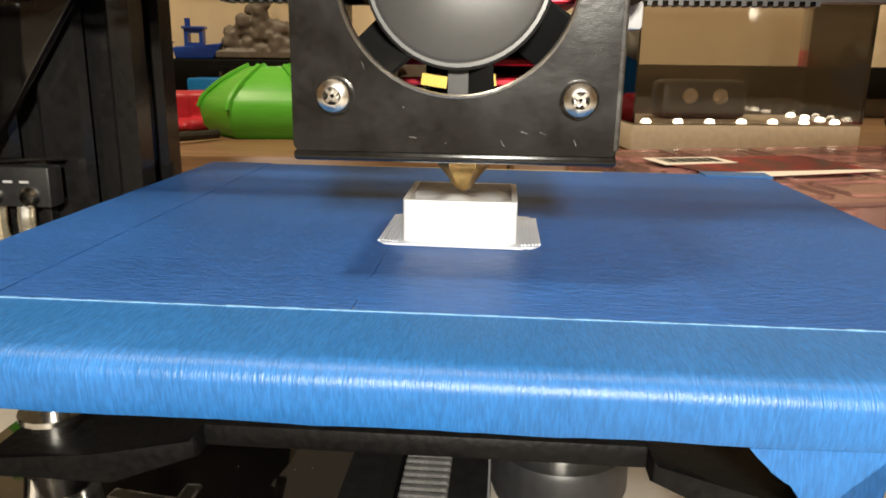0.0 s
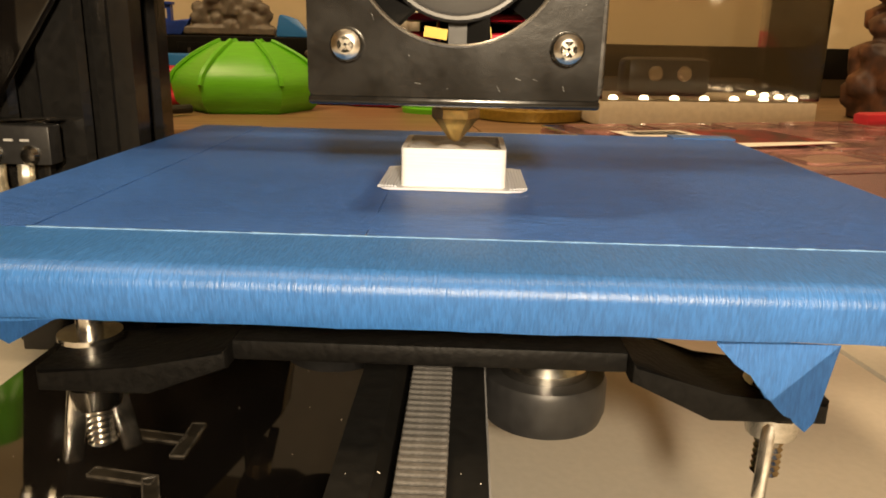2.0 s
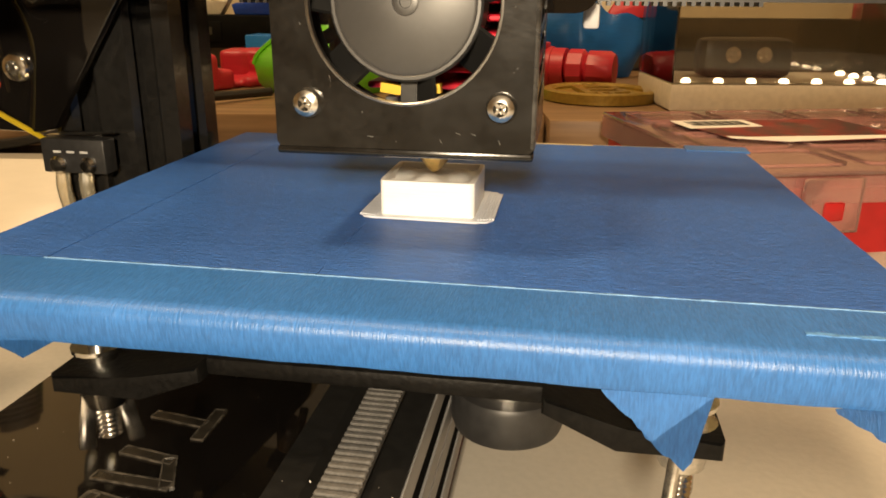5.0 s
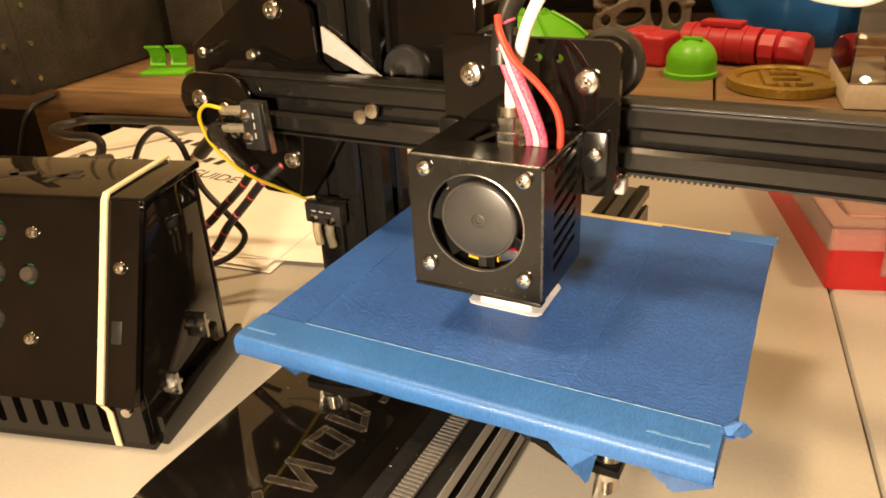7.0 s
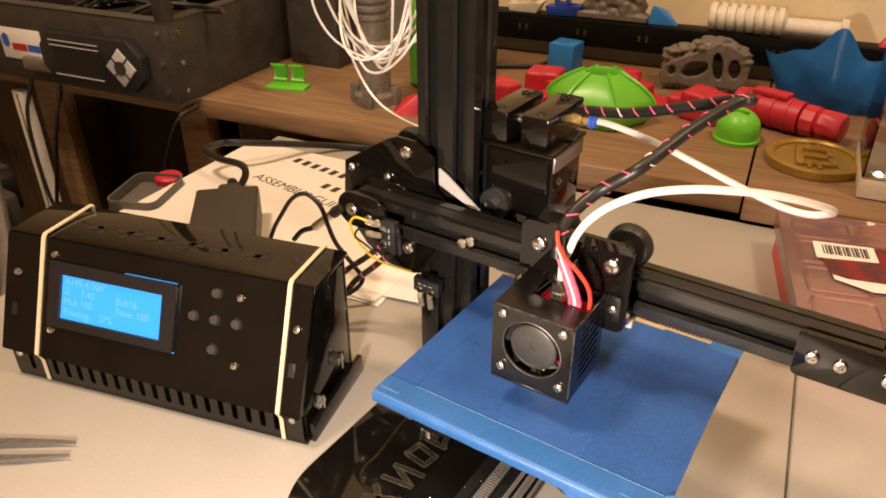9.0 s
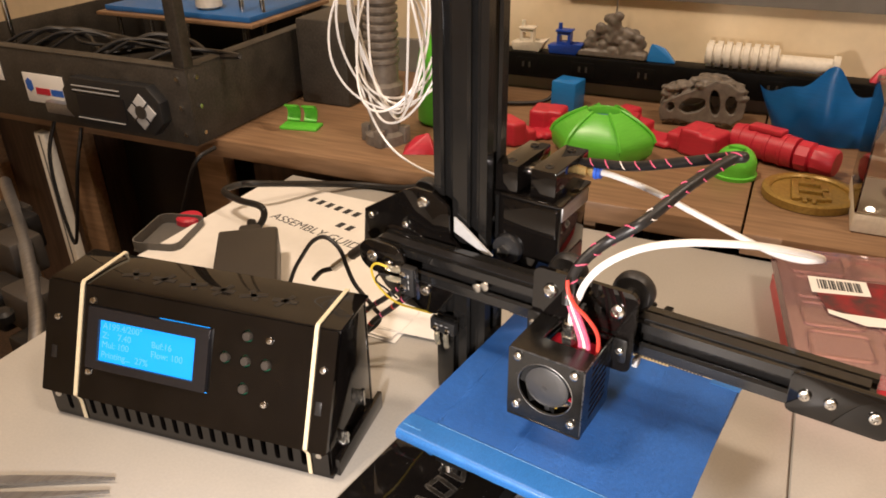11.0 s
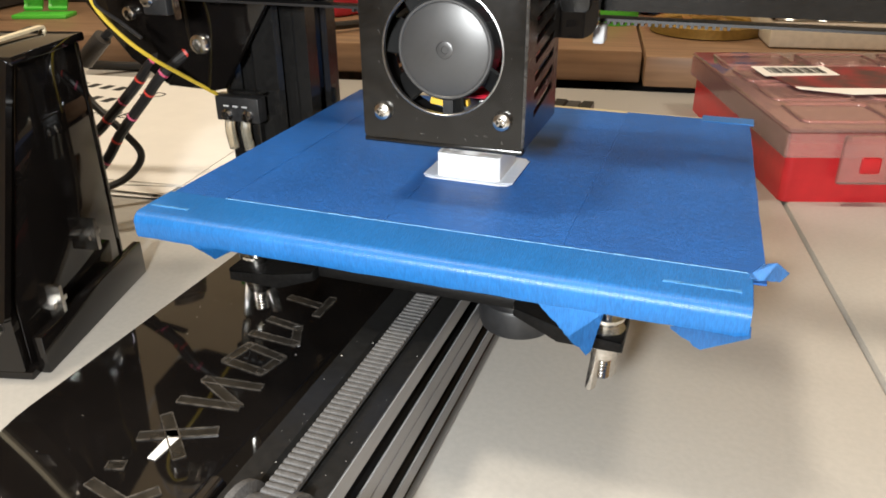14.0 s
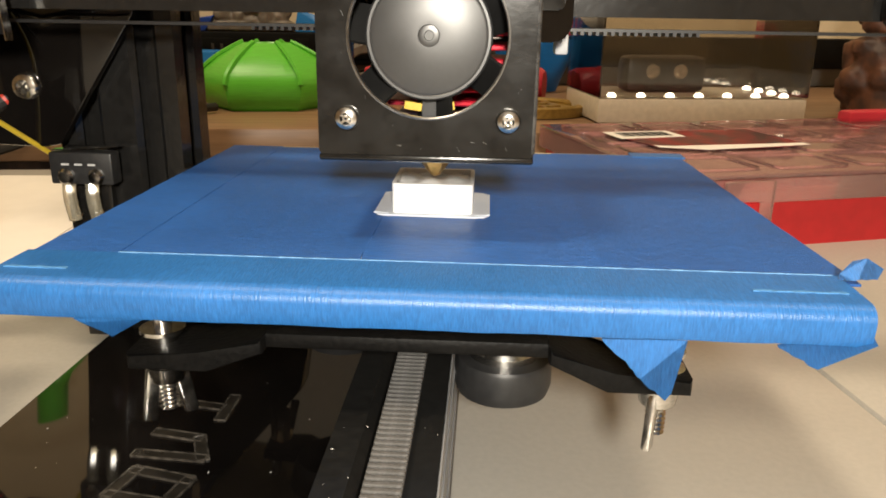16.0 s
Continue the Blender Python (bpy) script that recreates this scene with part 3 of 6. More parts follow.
def micro_switch(name, label, at, rz, horizontal):
    root = thing(name, label, "limit switch", at, "limit switches", rz=rz)
    part("switch_body", boxed(-0.010, 0.010, -0.003, 0.003, -0.005, 0.005, 0.0006), RUBBER, root)
    bm = bmesh.new()
    for k in range(3):
        box(bm, -0.006 + k * 0.0042, -0.0036 + k * 0.0042, -0.0032, -0.0030, 0.0010, 0.0016)
    part("print_bar", bm, GREY_LABEL, root, "unreadable rating in pale print")
    for dx in (-0.0048, 0.0048):
        part("screw", lathe(bmesh.new(), [(0.0026, 0), (0.0026, 0.0008), (0.0018, 0.0017), (0.0003, 0.0019)], Matrix.Translation((dx, -0.003, -0.0025)) @ Matrix.Rotation(radians(90), 4, "X"), 16), CHROME, root)
    bm = bmesh.new()
    m = Matrix.Translation((0.001, 0, 0.0062)) @ Matrix.Rotation(radians(-4), 4, "Y") @ Matrix.Diagonal((0.021, 0.0032, 0.0003, 1))
    bmesh.ops.create_cube(bm, size=1, matrix=m)
    part("lever", bm, CHROME, root, "thin steel lever")
    for k, dx in enumerate((-0.006, 0.0015)):
        bm = bmesh.new()
        tube(bm, [(dx, 0, -0.0045), (dx + 0.0004, -0.0012, -0.010), (dx + 0.001, -0.0006, -0.017)], 0.0021, 8)
        part("terminal_sleeve", bm, SLEEVE, root, "translucent shrink sleeve over a soldered terminal")
    return root


sw = micro_switch("limit_switch", "black snap switch with lever on the column foot", (-0.1015, 0.0885, 0.0625), 0.01, True)
part("switch_mount", boxed(-0.008, 0.006, 0.003, 0.0062, -0.059, 0.006, 0.0005), STEEL_BLACK, sw)
sw2 = micro_switch("limit_switch", "black snap switch with lever on the beam end", (-0.108, 0.0575, 0.1155), 0.01, False)
sw2.matrix_world = pose(-0.107, 0.0570, 0.1135, 0, 90, 0)
tube_bm = tube(bmesh.new(), [(-0.1225, 0.0555, 0.1195), (-0.131, 0.054, 0.1205), (-0.136, 0.0545, 0.1145), (-0.134, 0.056, 0.104), (-0.127, 0.059, 0.094), (-0.122, 0.066, 0.0855), (-0.118, 0.080, 0.075), (-0.115, 0.0925, 0.0660)], 0.0008, 8)
part("wire", tube_bm, YELLOW_WIRE, FRAME, "thin yellow wire from the switch")
tube_bm = tube(bmesh.new(), [(-0.1225, 0.0560, 0.1130), (-0.130, 0.0550, 0.1120), (-0.133, 0.0550, 0.1060), (-0.127, 0.0580, 0.1000), (-0.120, 0.0600, 0.094)], 0.0007, 8)
part("wire", tube_bm, CABLE, FRAME)


# ---- bed ----
def taped_sheet(x0, x1, y0, y1, z0, z1, seed, steps=24):
    """A strip with slightly uneven long edges."""
    rnd = random.Random(seed)
    n = steps
    bm = bmesh.new()
    left = [(x0 + rnd.uniform(-0.00012, 0.00012), y0 + (y1 - y0) * k / n) for k in range(n + 1)]
    right = [(x1 + rnd.uniform(-0.00012, 0.00012), y0 + (y1 - y0) * k / n) for k in range(n + 1)]
    lo = [[bm.verts.new((*p, z0)) for p in (l, r)] for l, r in zip(left, right)]
    hi = [[bm.verts.new((*p, z1)) for p in (l, r)] for l, r in zip(left, right)]
    for k in range(n):
        bm.faces.new((hi[k][0], hi[k][1], hi[k + 1][1], hi[k + 1][0]))
        bm.faces.new((lo[k][0], lo[k + 1][0], lo[k + 1][1], lo[k][1]))
        bm.faces.new((lo[k][0], hi[k][0], hi[k + 1][0], lo[k + 1][0]))
        bm.faces.new((lo[k][1], lo[k + 1][1], hi[k + 1][1], hi[k][1]))
    bm.faces.new((lo[0][0], lo[0][1], hi[0][1], hi[0][0]))
    bm.faces.new((lo[n][0], hi[n][0], hi[n][1], lo[n][1]))
    bmesh.ops.recalc_face_normals(bm, faces=bm.faces)
    return bm


def flap(points, thick, mat, parent, label):
    """A torn piece of tape: a thin curled sheet with a ragged rim."""
    bm = bmesh.new()
    top = [bm.verts.new(p) for p in points]
    bm.faces.new(top)
    r = bmesh.ops.solidify(bm, geom=bm.faces[:], thickness=thick)
    bmesh.ops.recalc_face_normals(bm, faces=bm.faces)
    return part("tape_flap", bm, mat, parent, label)


def ragged(p, q, n, amount, seed):
    rnd = random.Random(seed)
    p, q = Vector(p), Vector(q)
    return [tuple(p + (q - p) * k / n + Vector([rnd.uniform(-amount, amount) for _ in range(3)])) for k in range(n)]


def print_bed():
    root = thing("print_bed", "square printer bed covered with blue masking tape", "printer bed", (0.012, 0.05, 0.040))
    x0, x1, y0, y1 = BED
    z = BED_Z
    part("board", boxed(x0 + 0.0008, x1 - 0.0008, y0 + 0.0012, y1 + 0.0045, z - 0.0073, z - 0.0004, 0.0025, 3), CREAM, root, "cream board showing at the back edge")
    # strips front to back
    cuts = [x0, -0.0485, 0.0, 0.0475, x1]
    for i, (a, b) in enumerate(zip(cuts[:-1], cuts[1:-1])):
        part("tape_strip", taped_sheet(a + 0.00004, b - 0.00004, -0.004, y1 - (0.0, 0.001, 0.002, 0.0)[i], z - 0.0006, z - 0.00008 * (i % 2), i), TAPE, root)
    # the outermost strip stands out past the board, more towards the front
    side = [(cuts[-2] - 0.0004, -0.004), (x1 + 0.0030, -0.0036)]
    side += [(px, py) for px, py, _ in ragged((x1 + 0.0030, -0.0036, 0), (x1, y1, 0), 16, 0.00015, 9)[1:]] + [(x1, y1), (cuts[-2] - 0.0004, y1)]
    part("tape_strip", prism(bmesh.new(), side, "z", z - 0.0006, z - 0.00012), TAPE, root)
    part("tape_end", taped_sheet(0.0745, x1 + 0.0015, y1 - 0.004, y1 + 0.0035, z - 0.0004, z + 0.00022, 11, 8), TAPE_FRONT, root)
    # the front strip, folded over the rounded edge
    bm = bmesh.new()
    prof = [(-0.0003, 0.00035), (-0.008, 0.00032), (y0 + 0.0027, 0.0001)]
    for k in range(1, 9):
        a = radians(90 + 86 * k / 8)
        prof.append((y0 + 0.0027 + 0.0030 * math.cos(a), -0.0029 + 0.0030 * math.sin(a)))
    prof += [(y0 - 0.0001, -0.0060), (y0 + 0.0003, -0.0070), (y0 + 0.0022, -0.0076), (y0 + 0.014, -0.0076)]
    n = 60
    rows = []
    rnd = random.Random(4)
    for i in range(n + 1):
        x = x0 - 0.0004 + (x1 - x0 + 0.0004) * i / n
        wob = 0.00012 * math.sin(i * 0.7) + rnd.uniform(-0.00008, 0.00008)
        rows.append([bm.verts.new((x, py + (wob if k == 0 else 0.4 * wob), z + pz + (0.5 * wob if k > 9 else 0))) for k, (py, pz) in enumerate(prof)])
    for a, b in zip(rows, rows[1:]):
        for k in range(len(prof) - 1):
            bm.faces.new((a[k], b[k], b[k + 1], a[k + 1]))
    bmesh.ops.recalc_face_normals(bm, faces=bm.faces)
    bmesh.ops.solidify(bm, geom=bm.faces[:], thickness=0.0003)
    part("front_tape", bm, TAPE_FRONT, root, "lengthwise tape folded over the front edge")
    bm = bmesh.new()
    for i in range(n):
        xa, xb = x0 + 0.018 + (x1 - x0 - 0.019) * i / n, x0 + 0.018 + (x1 - x0 - 0.019) * (i + 1) / n
        w = 0.00018 + 0.00005 * math.sin(i * 1.9) + rnd.uniform(-0.00004, 0.00004)
        box(bm, xa, xb, -0.0003 - w * 0.5, -0.0003 + w, z, z + 0.00046 + 0.00003 * math.sin(i * 2.3))
    part("tape_edge", bm, TAPE_EDGE, root, "pale frayed edge of the front tape")
    for xa, ya, ln in ((0.0722, -0.0100, 0.0165), (x0 + 0.001, -0.0105, 0.012)):
        bm = bmesh.new()
        for i in range(12):
            box(bm, xa + ln * i / 12, xa + ln * (i + 1) / 12, ya - 0.0002 + 0.0001 * math.sin(i * 2.1), ya + 0.0005 + 0.0002 * math.sin(i * 1.3), z + 0.0002, z + 0.00044)
        part("tape_edge", bm, TAPE_TEAR, root)
    # side skins
    part("side_tape", boxed(x0 - 0.0003, x0 + 0.0006, y0 + 0.003, y1 + 0.002, z - 0.0074, z - 0.0004, 0.0003), TAPE, root)
    part("side_tape", boxed(x1 - 0.0006, x1 + 0.0003, y0 + 0.003, y1 + 0.002, z - 0.0074, z - 0.0004, 0.0003), TAPE, root)
    # loose flaps
    flap([(0.0458, y0 + 0.003, z - 0.0078), *ragged((0.0458, y0 + 0.0020, z - 0.0084), (0.0572, y0 + 0.0016, z - 0.0194), 14, 0.0003, 1), (0.0576, y0 + 0.0014, z - 0.0195), (0.0586, y0 + 0.0014, z - 0.0180), (0.0606, y0 + 0.002, z - 0.0078)], 0.0003, TAPE_FRONT, root, "torn triangle of blue tape hanging below the edge")
    flap([(0.0752, y0 + 0.0004, z - 0.0072), *ragged((0.0752, y0 - 0.0004, z - 0.0074), (0.0820, y0 - 0.0014, z - 0.0108), 8, 0.0002, 2), (0.0820, y0 - 0.0014, z - 0.0108), (0.0915, y0 - 0.001, z - 0.0062), (0.0915, y0 + 0.002, z - 0.005)], 0.0003, TAPE_FRONT, root, "loose folded corner of tape")
    flap([(-0.0505, y0 + 0.002, z - 0.0078), *ragged((-0.0505, y0 + 0.002, z - 0.0080), (-0.0442, y0 + 0.003, z - 0.0118), 6, 0.0002, 3), (-0.0442, y0 + 0.003, z - 0.0118), (-0.039, y0 + 0.005, z - 0.0090), (-0.035, y0 + 0.004, z - 0.0080)], 0.0003, TAPE_FRONT, root, "loose tape corner under the edge")
    flap([(x1 - 0.001, -0.0030, z + 0.0003), *ragged((x1 + 0.001, -0.0042, z + 0.0006), (x1 + 0.0062, -0.0040, z + 0.0014), 6, 0.0002, 5), (x1 + 0.0072, -0.0022, z + 0.0026), (x1 + 0.0045, -0.0010, z + 0.0042), (x1 + 0.0018, -0.0012, z + 0.0036), (x1 - 0.0002, -0.0014, z + 0.0012)], 0.0003, TAPE_FRONT, root, "small tape end sticking out at the side")
    # carriage below: centre plate, arms stepping down to the corners
    mid = part("carriage_centre", boxed(-0.0190, 0.0380, -0.0035, 0.108, 0.0462, 0.0495, 0.0008), CAST_BLACK, root, "black folded carriage plate")
    for sx, xe in ((-1, -0.0460), (1, 0.0650)):
        for ya, yb in ((-0.0065, 0.0085), (0.094, 0.109)):
            xa = -0.0185 if sx < 0 else 0.0375
            xm = xa + sx * 0.0115
            zl = 0.0418 if sx < 0 else 0.0408
            prof = [(xa, 0.0462), (xm, zl), (xe, zl), (xe, zl + 0.0036), (xm + sx * 0.0012, zl + 0.0036), (xa, 0.0495)]
            part("carriage_arm", prism(bmesh.new(), prof, "y", ya, yb, 0.0007), CAST_BLACK, root)
    for xx, yy in ((-0.0412, 0.001), (0.0600, -0.0005), (-0.0412, 0.1015), (0.0600, 0.1015)):
        thread = [(0.0016 if k % 2 else 0.0021, 0.0300 + 0.0005 * k) for k in range(24)]
        bolt = part("levelling_bolt", lathe(bmesh.new(), [(0.0004, 0.0296)] + thread + [(0.0019, 0.0425), (0.0019, 0.0552)], Matrix.Translation((xx, yy, 0)), 14), CHROME, root, "plated threaded bolt")
        part("washer", lathe(bmesh.new(), [(0.002, 0.0434), (0.0046, 0.0436), (0.0048, 0.0446), (0.003, 0.0452), (0.003, 0.0470), (0.0046, 0.0474), (0.0046, 0.0482), (0.002, 0.0484)], Matrix.Translation((xx, yy, 0)), 20), CHROME, bolt)
        bm = bmesh.new()
        lathe(bm, [(0.002, 0.0402), (0.0042, 0.0400), (0.0036, 0.0365), (0.002, 0.0360)], Matrix.Translation((xx, yy, 0)), 14)
        for k in (-1, 1):
            m = Matrix.Translation((xx, yy, 0)) @ Matrix.Rotation(radians(62 if xx > 0 else 35), 4, "Z") @ Matrix.Translation((k * 0.0034, 0, 0.0338)) @ Matrix.Rotation(radians(-9 * k), 4, "Y") @ Matrix.Diagonal((0.0030, 0.0019, 0.0125, 1))
            r = bmesh.ops.create_cube(bm, size=1, matrix=m)
            es = list({e for v in r["verts"] for e in v.link_edges})
            bmesh.ops.bevel(bm, geom=es, offset=0.0006, segments=2, profile=0.5, affect="EDGES")
        part("wing_nut", bm, CHROME, bolt)
    # rollers
    for xx, yy in ((0.0300, 0.031), (0.0300, 0.078), (-0.0140, 0.056)):
        m = Matrix.Translation((xx, yy, 0.0262))
        wheel = part("roller", lathe(bmesh.new(), [(0.004, -0.0045), (0.0095, -0.0050), (0.0112, -0.0042), (0.0119, -0.0020), (0.0119, 0.0036), (0.0114, 0.0046), (0.0085, 0.0050), (0.0080, 0.0042), (0.004, 0.0042)], m, 36), RUBBER, root, "black grooved roller")
        part("bearing", lathe(bmesh.new(), [(0.0022, 0.0040), (0.0084, 0.0041), (0.0086, 0.0066), (0.0076, 0.0082), (0.0058, 0.0086), (0.0048, 0.0105), (0.0045, 0.0205), (0.0022, 0.0205)], m, 24), CHROME, wheel)
    return root


print_bed()


def printed_block():
    root = thing("printed_block", "half-finished white printed block on the blue tape", "printed block", (0.0117, 0.046, BED_Z))
    x0, x1, y0, y1, z0, z1 = 0.0019, 0.0214, 0.0363, 0.0557, BED_Z + 0.0003, BED_Z + 0.0076
    part("wall", holed_plate(bmesh.new(), rounded(x0, x1, y0, y1, 0.0012), [rounded(x0 + 0.0010, x1 - 0.0010, y0 + 0.0010, y1 - 0.0010, 0.0006)], "z", z0, z1), WHITE_PRINT, root)
    bm = bmesh.new()
    n = 28
    g = [[bm.verts.new((x0 + 0.0008 + (x1 - x0 - 0.0016) * i / n, y0 + 0.0008 + (y1 - y0 - 0.0016) * j / n,
                        z1 - 0.0012 + 0.0010 * math.sin(i / n * 9.4 + 0.6) * math.sin(j / n * 9.4 + 0.6))) for j in range(n + 1)] for i in range(n + 1)]
    for i in range(n):
        for j in range(n):
            bm.faces.new((g[i][j], g[i + 1][j], g[i + 1][j + 1], g[i][j + 1]))
    part("infill", bm, WHITE_PRINT, root, "wavy white infill")
    bm = bmesh.new()
    rnd = random.Random(3)
    outer = []
    for k, (px, py) in enumerate(rounded(x0 - 0.0042, x1 + 0.0040, y0 - 0.0022, y1 + 0.0036, 0.0035, 8)):
        outer.append((px + rnd.uniform(-0.00035, 0.00035), py + rnd.uniform(-0.0003, 0.0003)))
    prism(bm, outer, "z", BED_Z + 0.0001, BED_Z + 0.0005)
    brim = part("brim", bm, BRIM, root, "thin ragged brim of translucent plastic")
    for k in range(6):
        for s in (-1, 1):
            xa = (x0 - 0.0009 - 0.0006 * k) if s < 0 else (x1 + 0.0009 + 0.0006 * k)
            part("brim_line", boxed(xa - 0.00018, xa + 0.00018, y0 - 0.0012 + 0.0002 * k, y1 + 0.0020 - 0.0002 * k, BED_Z + 0.0004, BED_Z + 0.00072), BRIM, brim)


printed_block()


# ---- print head ----
def print_head():
    x0, x1, y0, y1, z0, z1 = HEAD
    root = thing("extrusion_carriage", "black steel print head with a round cooling fan", "print head", ((x0 + x1) / 2, 0.045, z0))
    cx, cz = 0.0121, 0.1062
    t = 0.0011
    cover = part("cover_front", holed_plate(bmesh.new(), rounded(x0, x1, z0, z1, 0.0012), [circle(cx, cz - 0.0002, 0.0157, 48)], "y", y0, y0 + t), STEEL_BLACK, root, "scuffed black steel front")
    part("fan_rim", lathe(bmesh.new(), [(0.0156, 0.0012), (0.0156, -0.0001), (0.0158, -0.0003), (0.0161, -0.0002), (0.0162, 0.0012), (0.0156, 0.0012)], Matrix.Translation((cx, y0, cz - 0.0002)) @ Matrix.Rotation(radians(-90), 4, "X"), 56, False), BARE_RIM, cover)
    part("cover_lip", boxed(x0, x1, y0 - 0.0004, y0 + 0.0040, z0 - 0.0012, z0 + 0.0002, 0.0005), STEEL_BLACK, cover)
    for pts in ([(x0 + 0.001, y0 + 0.0003, z1 - 0.0002), ((x0 + x1) / 2, y0 + 0.0002, z1 - 0.0001), (x1 - 0.001, y0 + 0.0003, z1 - 0.0002)], [(x1 - 0.0002, y0 + 0.0003, z0 + 0.001), (x1 - 0.0001, y0 + 0.0002, (z0 + z1) / 2), (x1 - 0.0002, y0 + 0.0003, z1 - 0.001)], [(x1 - 0.0002, y0 + 0.001, z1 - 0.0002), (x1 - 0.0001, (y0 + y1) / 2, z1 - 0.0001), (x1 - 0.0002, y1 - 0.001, z1 - 0.0002)]):
        part("worn_edge", tube(bmesh.new(), pts, 0.00042, 6, 4), WORN_EDGE, cover)
    slots = []
    for k in range(8):
        zc = z0 + 0.0062 + k * 0.0046
        slots.append([(y0 + 0.010, zc), (y0 + 0.0312, zc + 0.0030), (y0 + 0.0312, zc + 0.0052), (y0 + 0.010, zc + 0.0022)])
    part("cover_side", holed_plate(bmesh.new(), rounded(y0 + t, y1, z0, z1 - t, 0.0006), slots, "x", x1 - t, x1), STEEL_BLACK, root, "black side with slanted vent slots")
    part("cover_side", holed_plate(bmesh.new(), rounded(y0 + t, y1, z0, z1 - t, 0.0006), slots, "x", x0, x0 + t), STEEL_BLACK, root)
    part("cover_top", holed_plate(bmesh.new(), rounded(x0 + 0.0003, x1 - 0.0003, y0 + t, y1, 0.0006), [rounded(0.0020, 0.0326, y0 + 0.0165, y1 - 0.0015, 0.001)], "z", z1 - t, z1), STEEL_BLACK, root, "black top with a square cut-out")
    for sx in (x0, x1):
        part("cover_ear", prism(bmesh.new(), rounded(min(sx, sx + 0.008 * (1 if sx > 0 else -1)), max(sx, sx + 0.008 * (1 if sx > 0 else -1)), 0.1115, 0.1265, 0.0015), "y", y1 - 0.0005, y1 + 0.0012, 0.0003), STEEL_BLACK, root)
        screw_head(root, (sx + (0.0042 if sx > 0 else -0.0042), y1 - 0.0005, 0.119), "y", 0.0024, 0.0018)
    for sx in (-0.0041, 0.0283):
        for sz in (0.0901, 0.1223):
            screw_head(root, (sx, y0, sz), "y", 0.0025, 0.0022)
    # fan
    fan = part("fan_frame", lathe(bmesh.new(), [(0.0176, 0), (0.0197, 0), (0.0197, 0.0095), (0.0176, 0.0095), (0.0176, 0)], Matrix.Translation((cx, y0 + 0.0013, cz)) @ Matrix.Rotation(radians(-90), 4, "X"), 44, False), BLADE, root, "black fan frame")
    m = Matrix.Translation((cx, y0 + 0.0022, cz)) @ Matrix.Rotation(radians(90), 4, "X")
    part("fan_hub", lathe(bmesh.new(), [(0.0127, -0.0080), (0.0127, -0.0003), (0.0123, 0.0002), (0.0118, 0.0002), (0.0116, 0.0000), (0.0112, 0.0002), (0.0022, 0.0002), (0.0021, 0.0000), (0.0018, 0.0001), (0.0010, 0.0001), (0.0009, -0.0002), (0.0002, -0.0002)], m, 48), FAN_PLASTIC, fan, "smooth charcoal fan hub")
    for k in range(7):
        a = 2 * math.pi * k / 7 + 0.3
        bm = bmesh.new()
        q = Matrix.Translation((cx, y0 + 0.006, cz)) @ Matrix.Rotation(-a, 4, "Y") @ Matrix.Translation((0.0148, 0, 0)) @ Matrix.Rotation(radians(42), 4, "X") @ Matrix.Diagonal((0.0062, 0.0007, 0.0098, 1))
        bmesh.ops.create_cube(bm, size=1, matrix=q)
        part("fan_blade", bm, BLADE, fan)
    for s in (-1, 1):
        bm = bmesh.new()
        q = Matrix.Translation((cx + s * 0.0034, y0 + 0.0065, cz - 0.0142)) @ Matrix.Rotation(radians(-s * 8), 4, "Y") @ Matrix.Diagonal((0.0036, 0.002, 0.0016, 1))
        bmesh.ops.create_cube(bm, size=1, matrix=q)
        part("coil_tape", bm, YELLOW_TAPE, fan, "yellow tape behind the fan")
    part("fan_strut", boxed(cx - 0.0014, cx + 0.0014, y0 + 0.0045, y0 + 0.007, cz - 0.0175, cz - 0.0110), RUBBER, fan)
    # hot end
    sink = part("heat_sink", boxed(cx - 0.004, cx + 0.0045, y0 + 0.021, y0 + 0.030, z0 + 0.008, z1 - 0.004, 0.001), RED_SINK, root, "red anodised heat sink")
    for k in range(10):
        part("cooling_fin", boxed(cx - 0.0100, cx + 0.0170, y0 + 0.0150, y0 + 0.0355, z0 + 0.0085 + 0.0030 * k, z0 + 0.0097 + 0.0030 * k, 0.0003, 1), RED_SINK, sink)
    # fine scratches on the scuffed front
    rnd = random.Random(17)
    bm = bmesh.new()
    while len(bm.verts) < 8 * 18:
        px, pz = rnd.uniform(x0 + 0.002, x1 - 0.002), rnd.uniform(z0 + 0.001, z1 - 0.001)
        if math.hypot(px - cx, pz - cz) < 0.0172 or min(math.hypot(px - a, pz - b) for a in (-0.0041, 0.0283) for b in (0.0901, 0.1223)) < 0.0032:
            continue
        q = Matrix.Translation((px, y0 - 0.00002, pz)) @ Matrix.Rotation(radians(rnd.choice((62, 70, 110, 20)) + rnd.uniform(-14, 14)), 4, "Y") @ Matrix.Diagonal((rnd.uniform(0.0002, 0.0011), 0.00006, rnd.uniform(0.00003, 0.00006), 1))
        bmesh.ops.create_cube(bm, size=1, matrix=q)
    part("scratches", bm, SCRATCH, cover, "fine pale scratches")
    part("heater_block", boxed(cx - 0.009, cx + 0.008, 0.037, 0.0515, z0 - 0.0022, z0 + 0.006, 0.0006), ALU_GREY, root)
    nz = Matrix.Translation((0.0117, 0.0450, 0))
    bm = bmesh.new()
    lathe(bm, [(0.0040, z0 - 0.0040), (0.0046, z0 - 0.0043), (0.0046, z0 - 0.0060), (0.0040, z0 - 0.0066), (0.0012, BED_Z + 0.0083), (0.0004, BED_Z + 0.0079)], nz, 6)
    part("nozzle", bm, BRASS, root, "hexagonal brass nozzle")
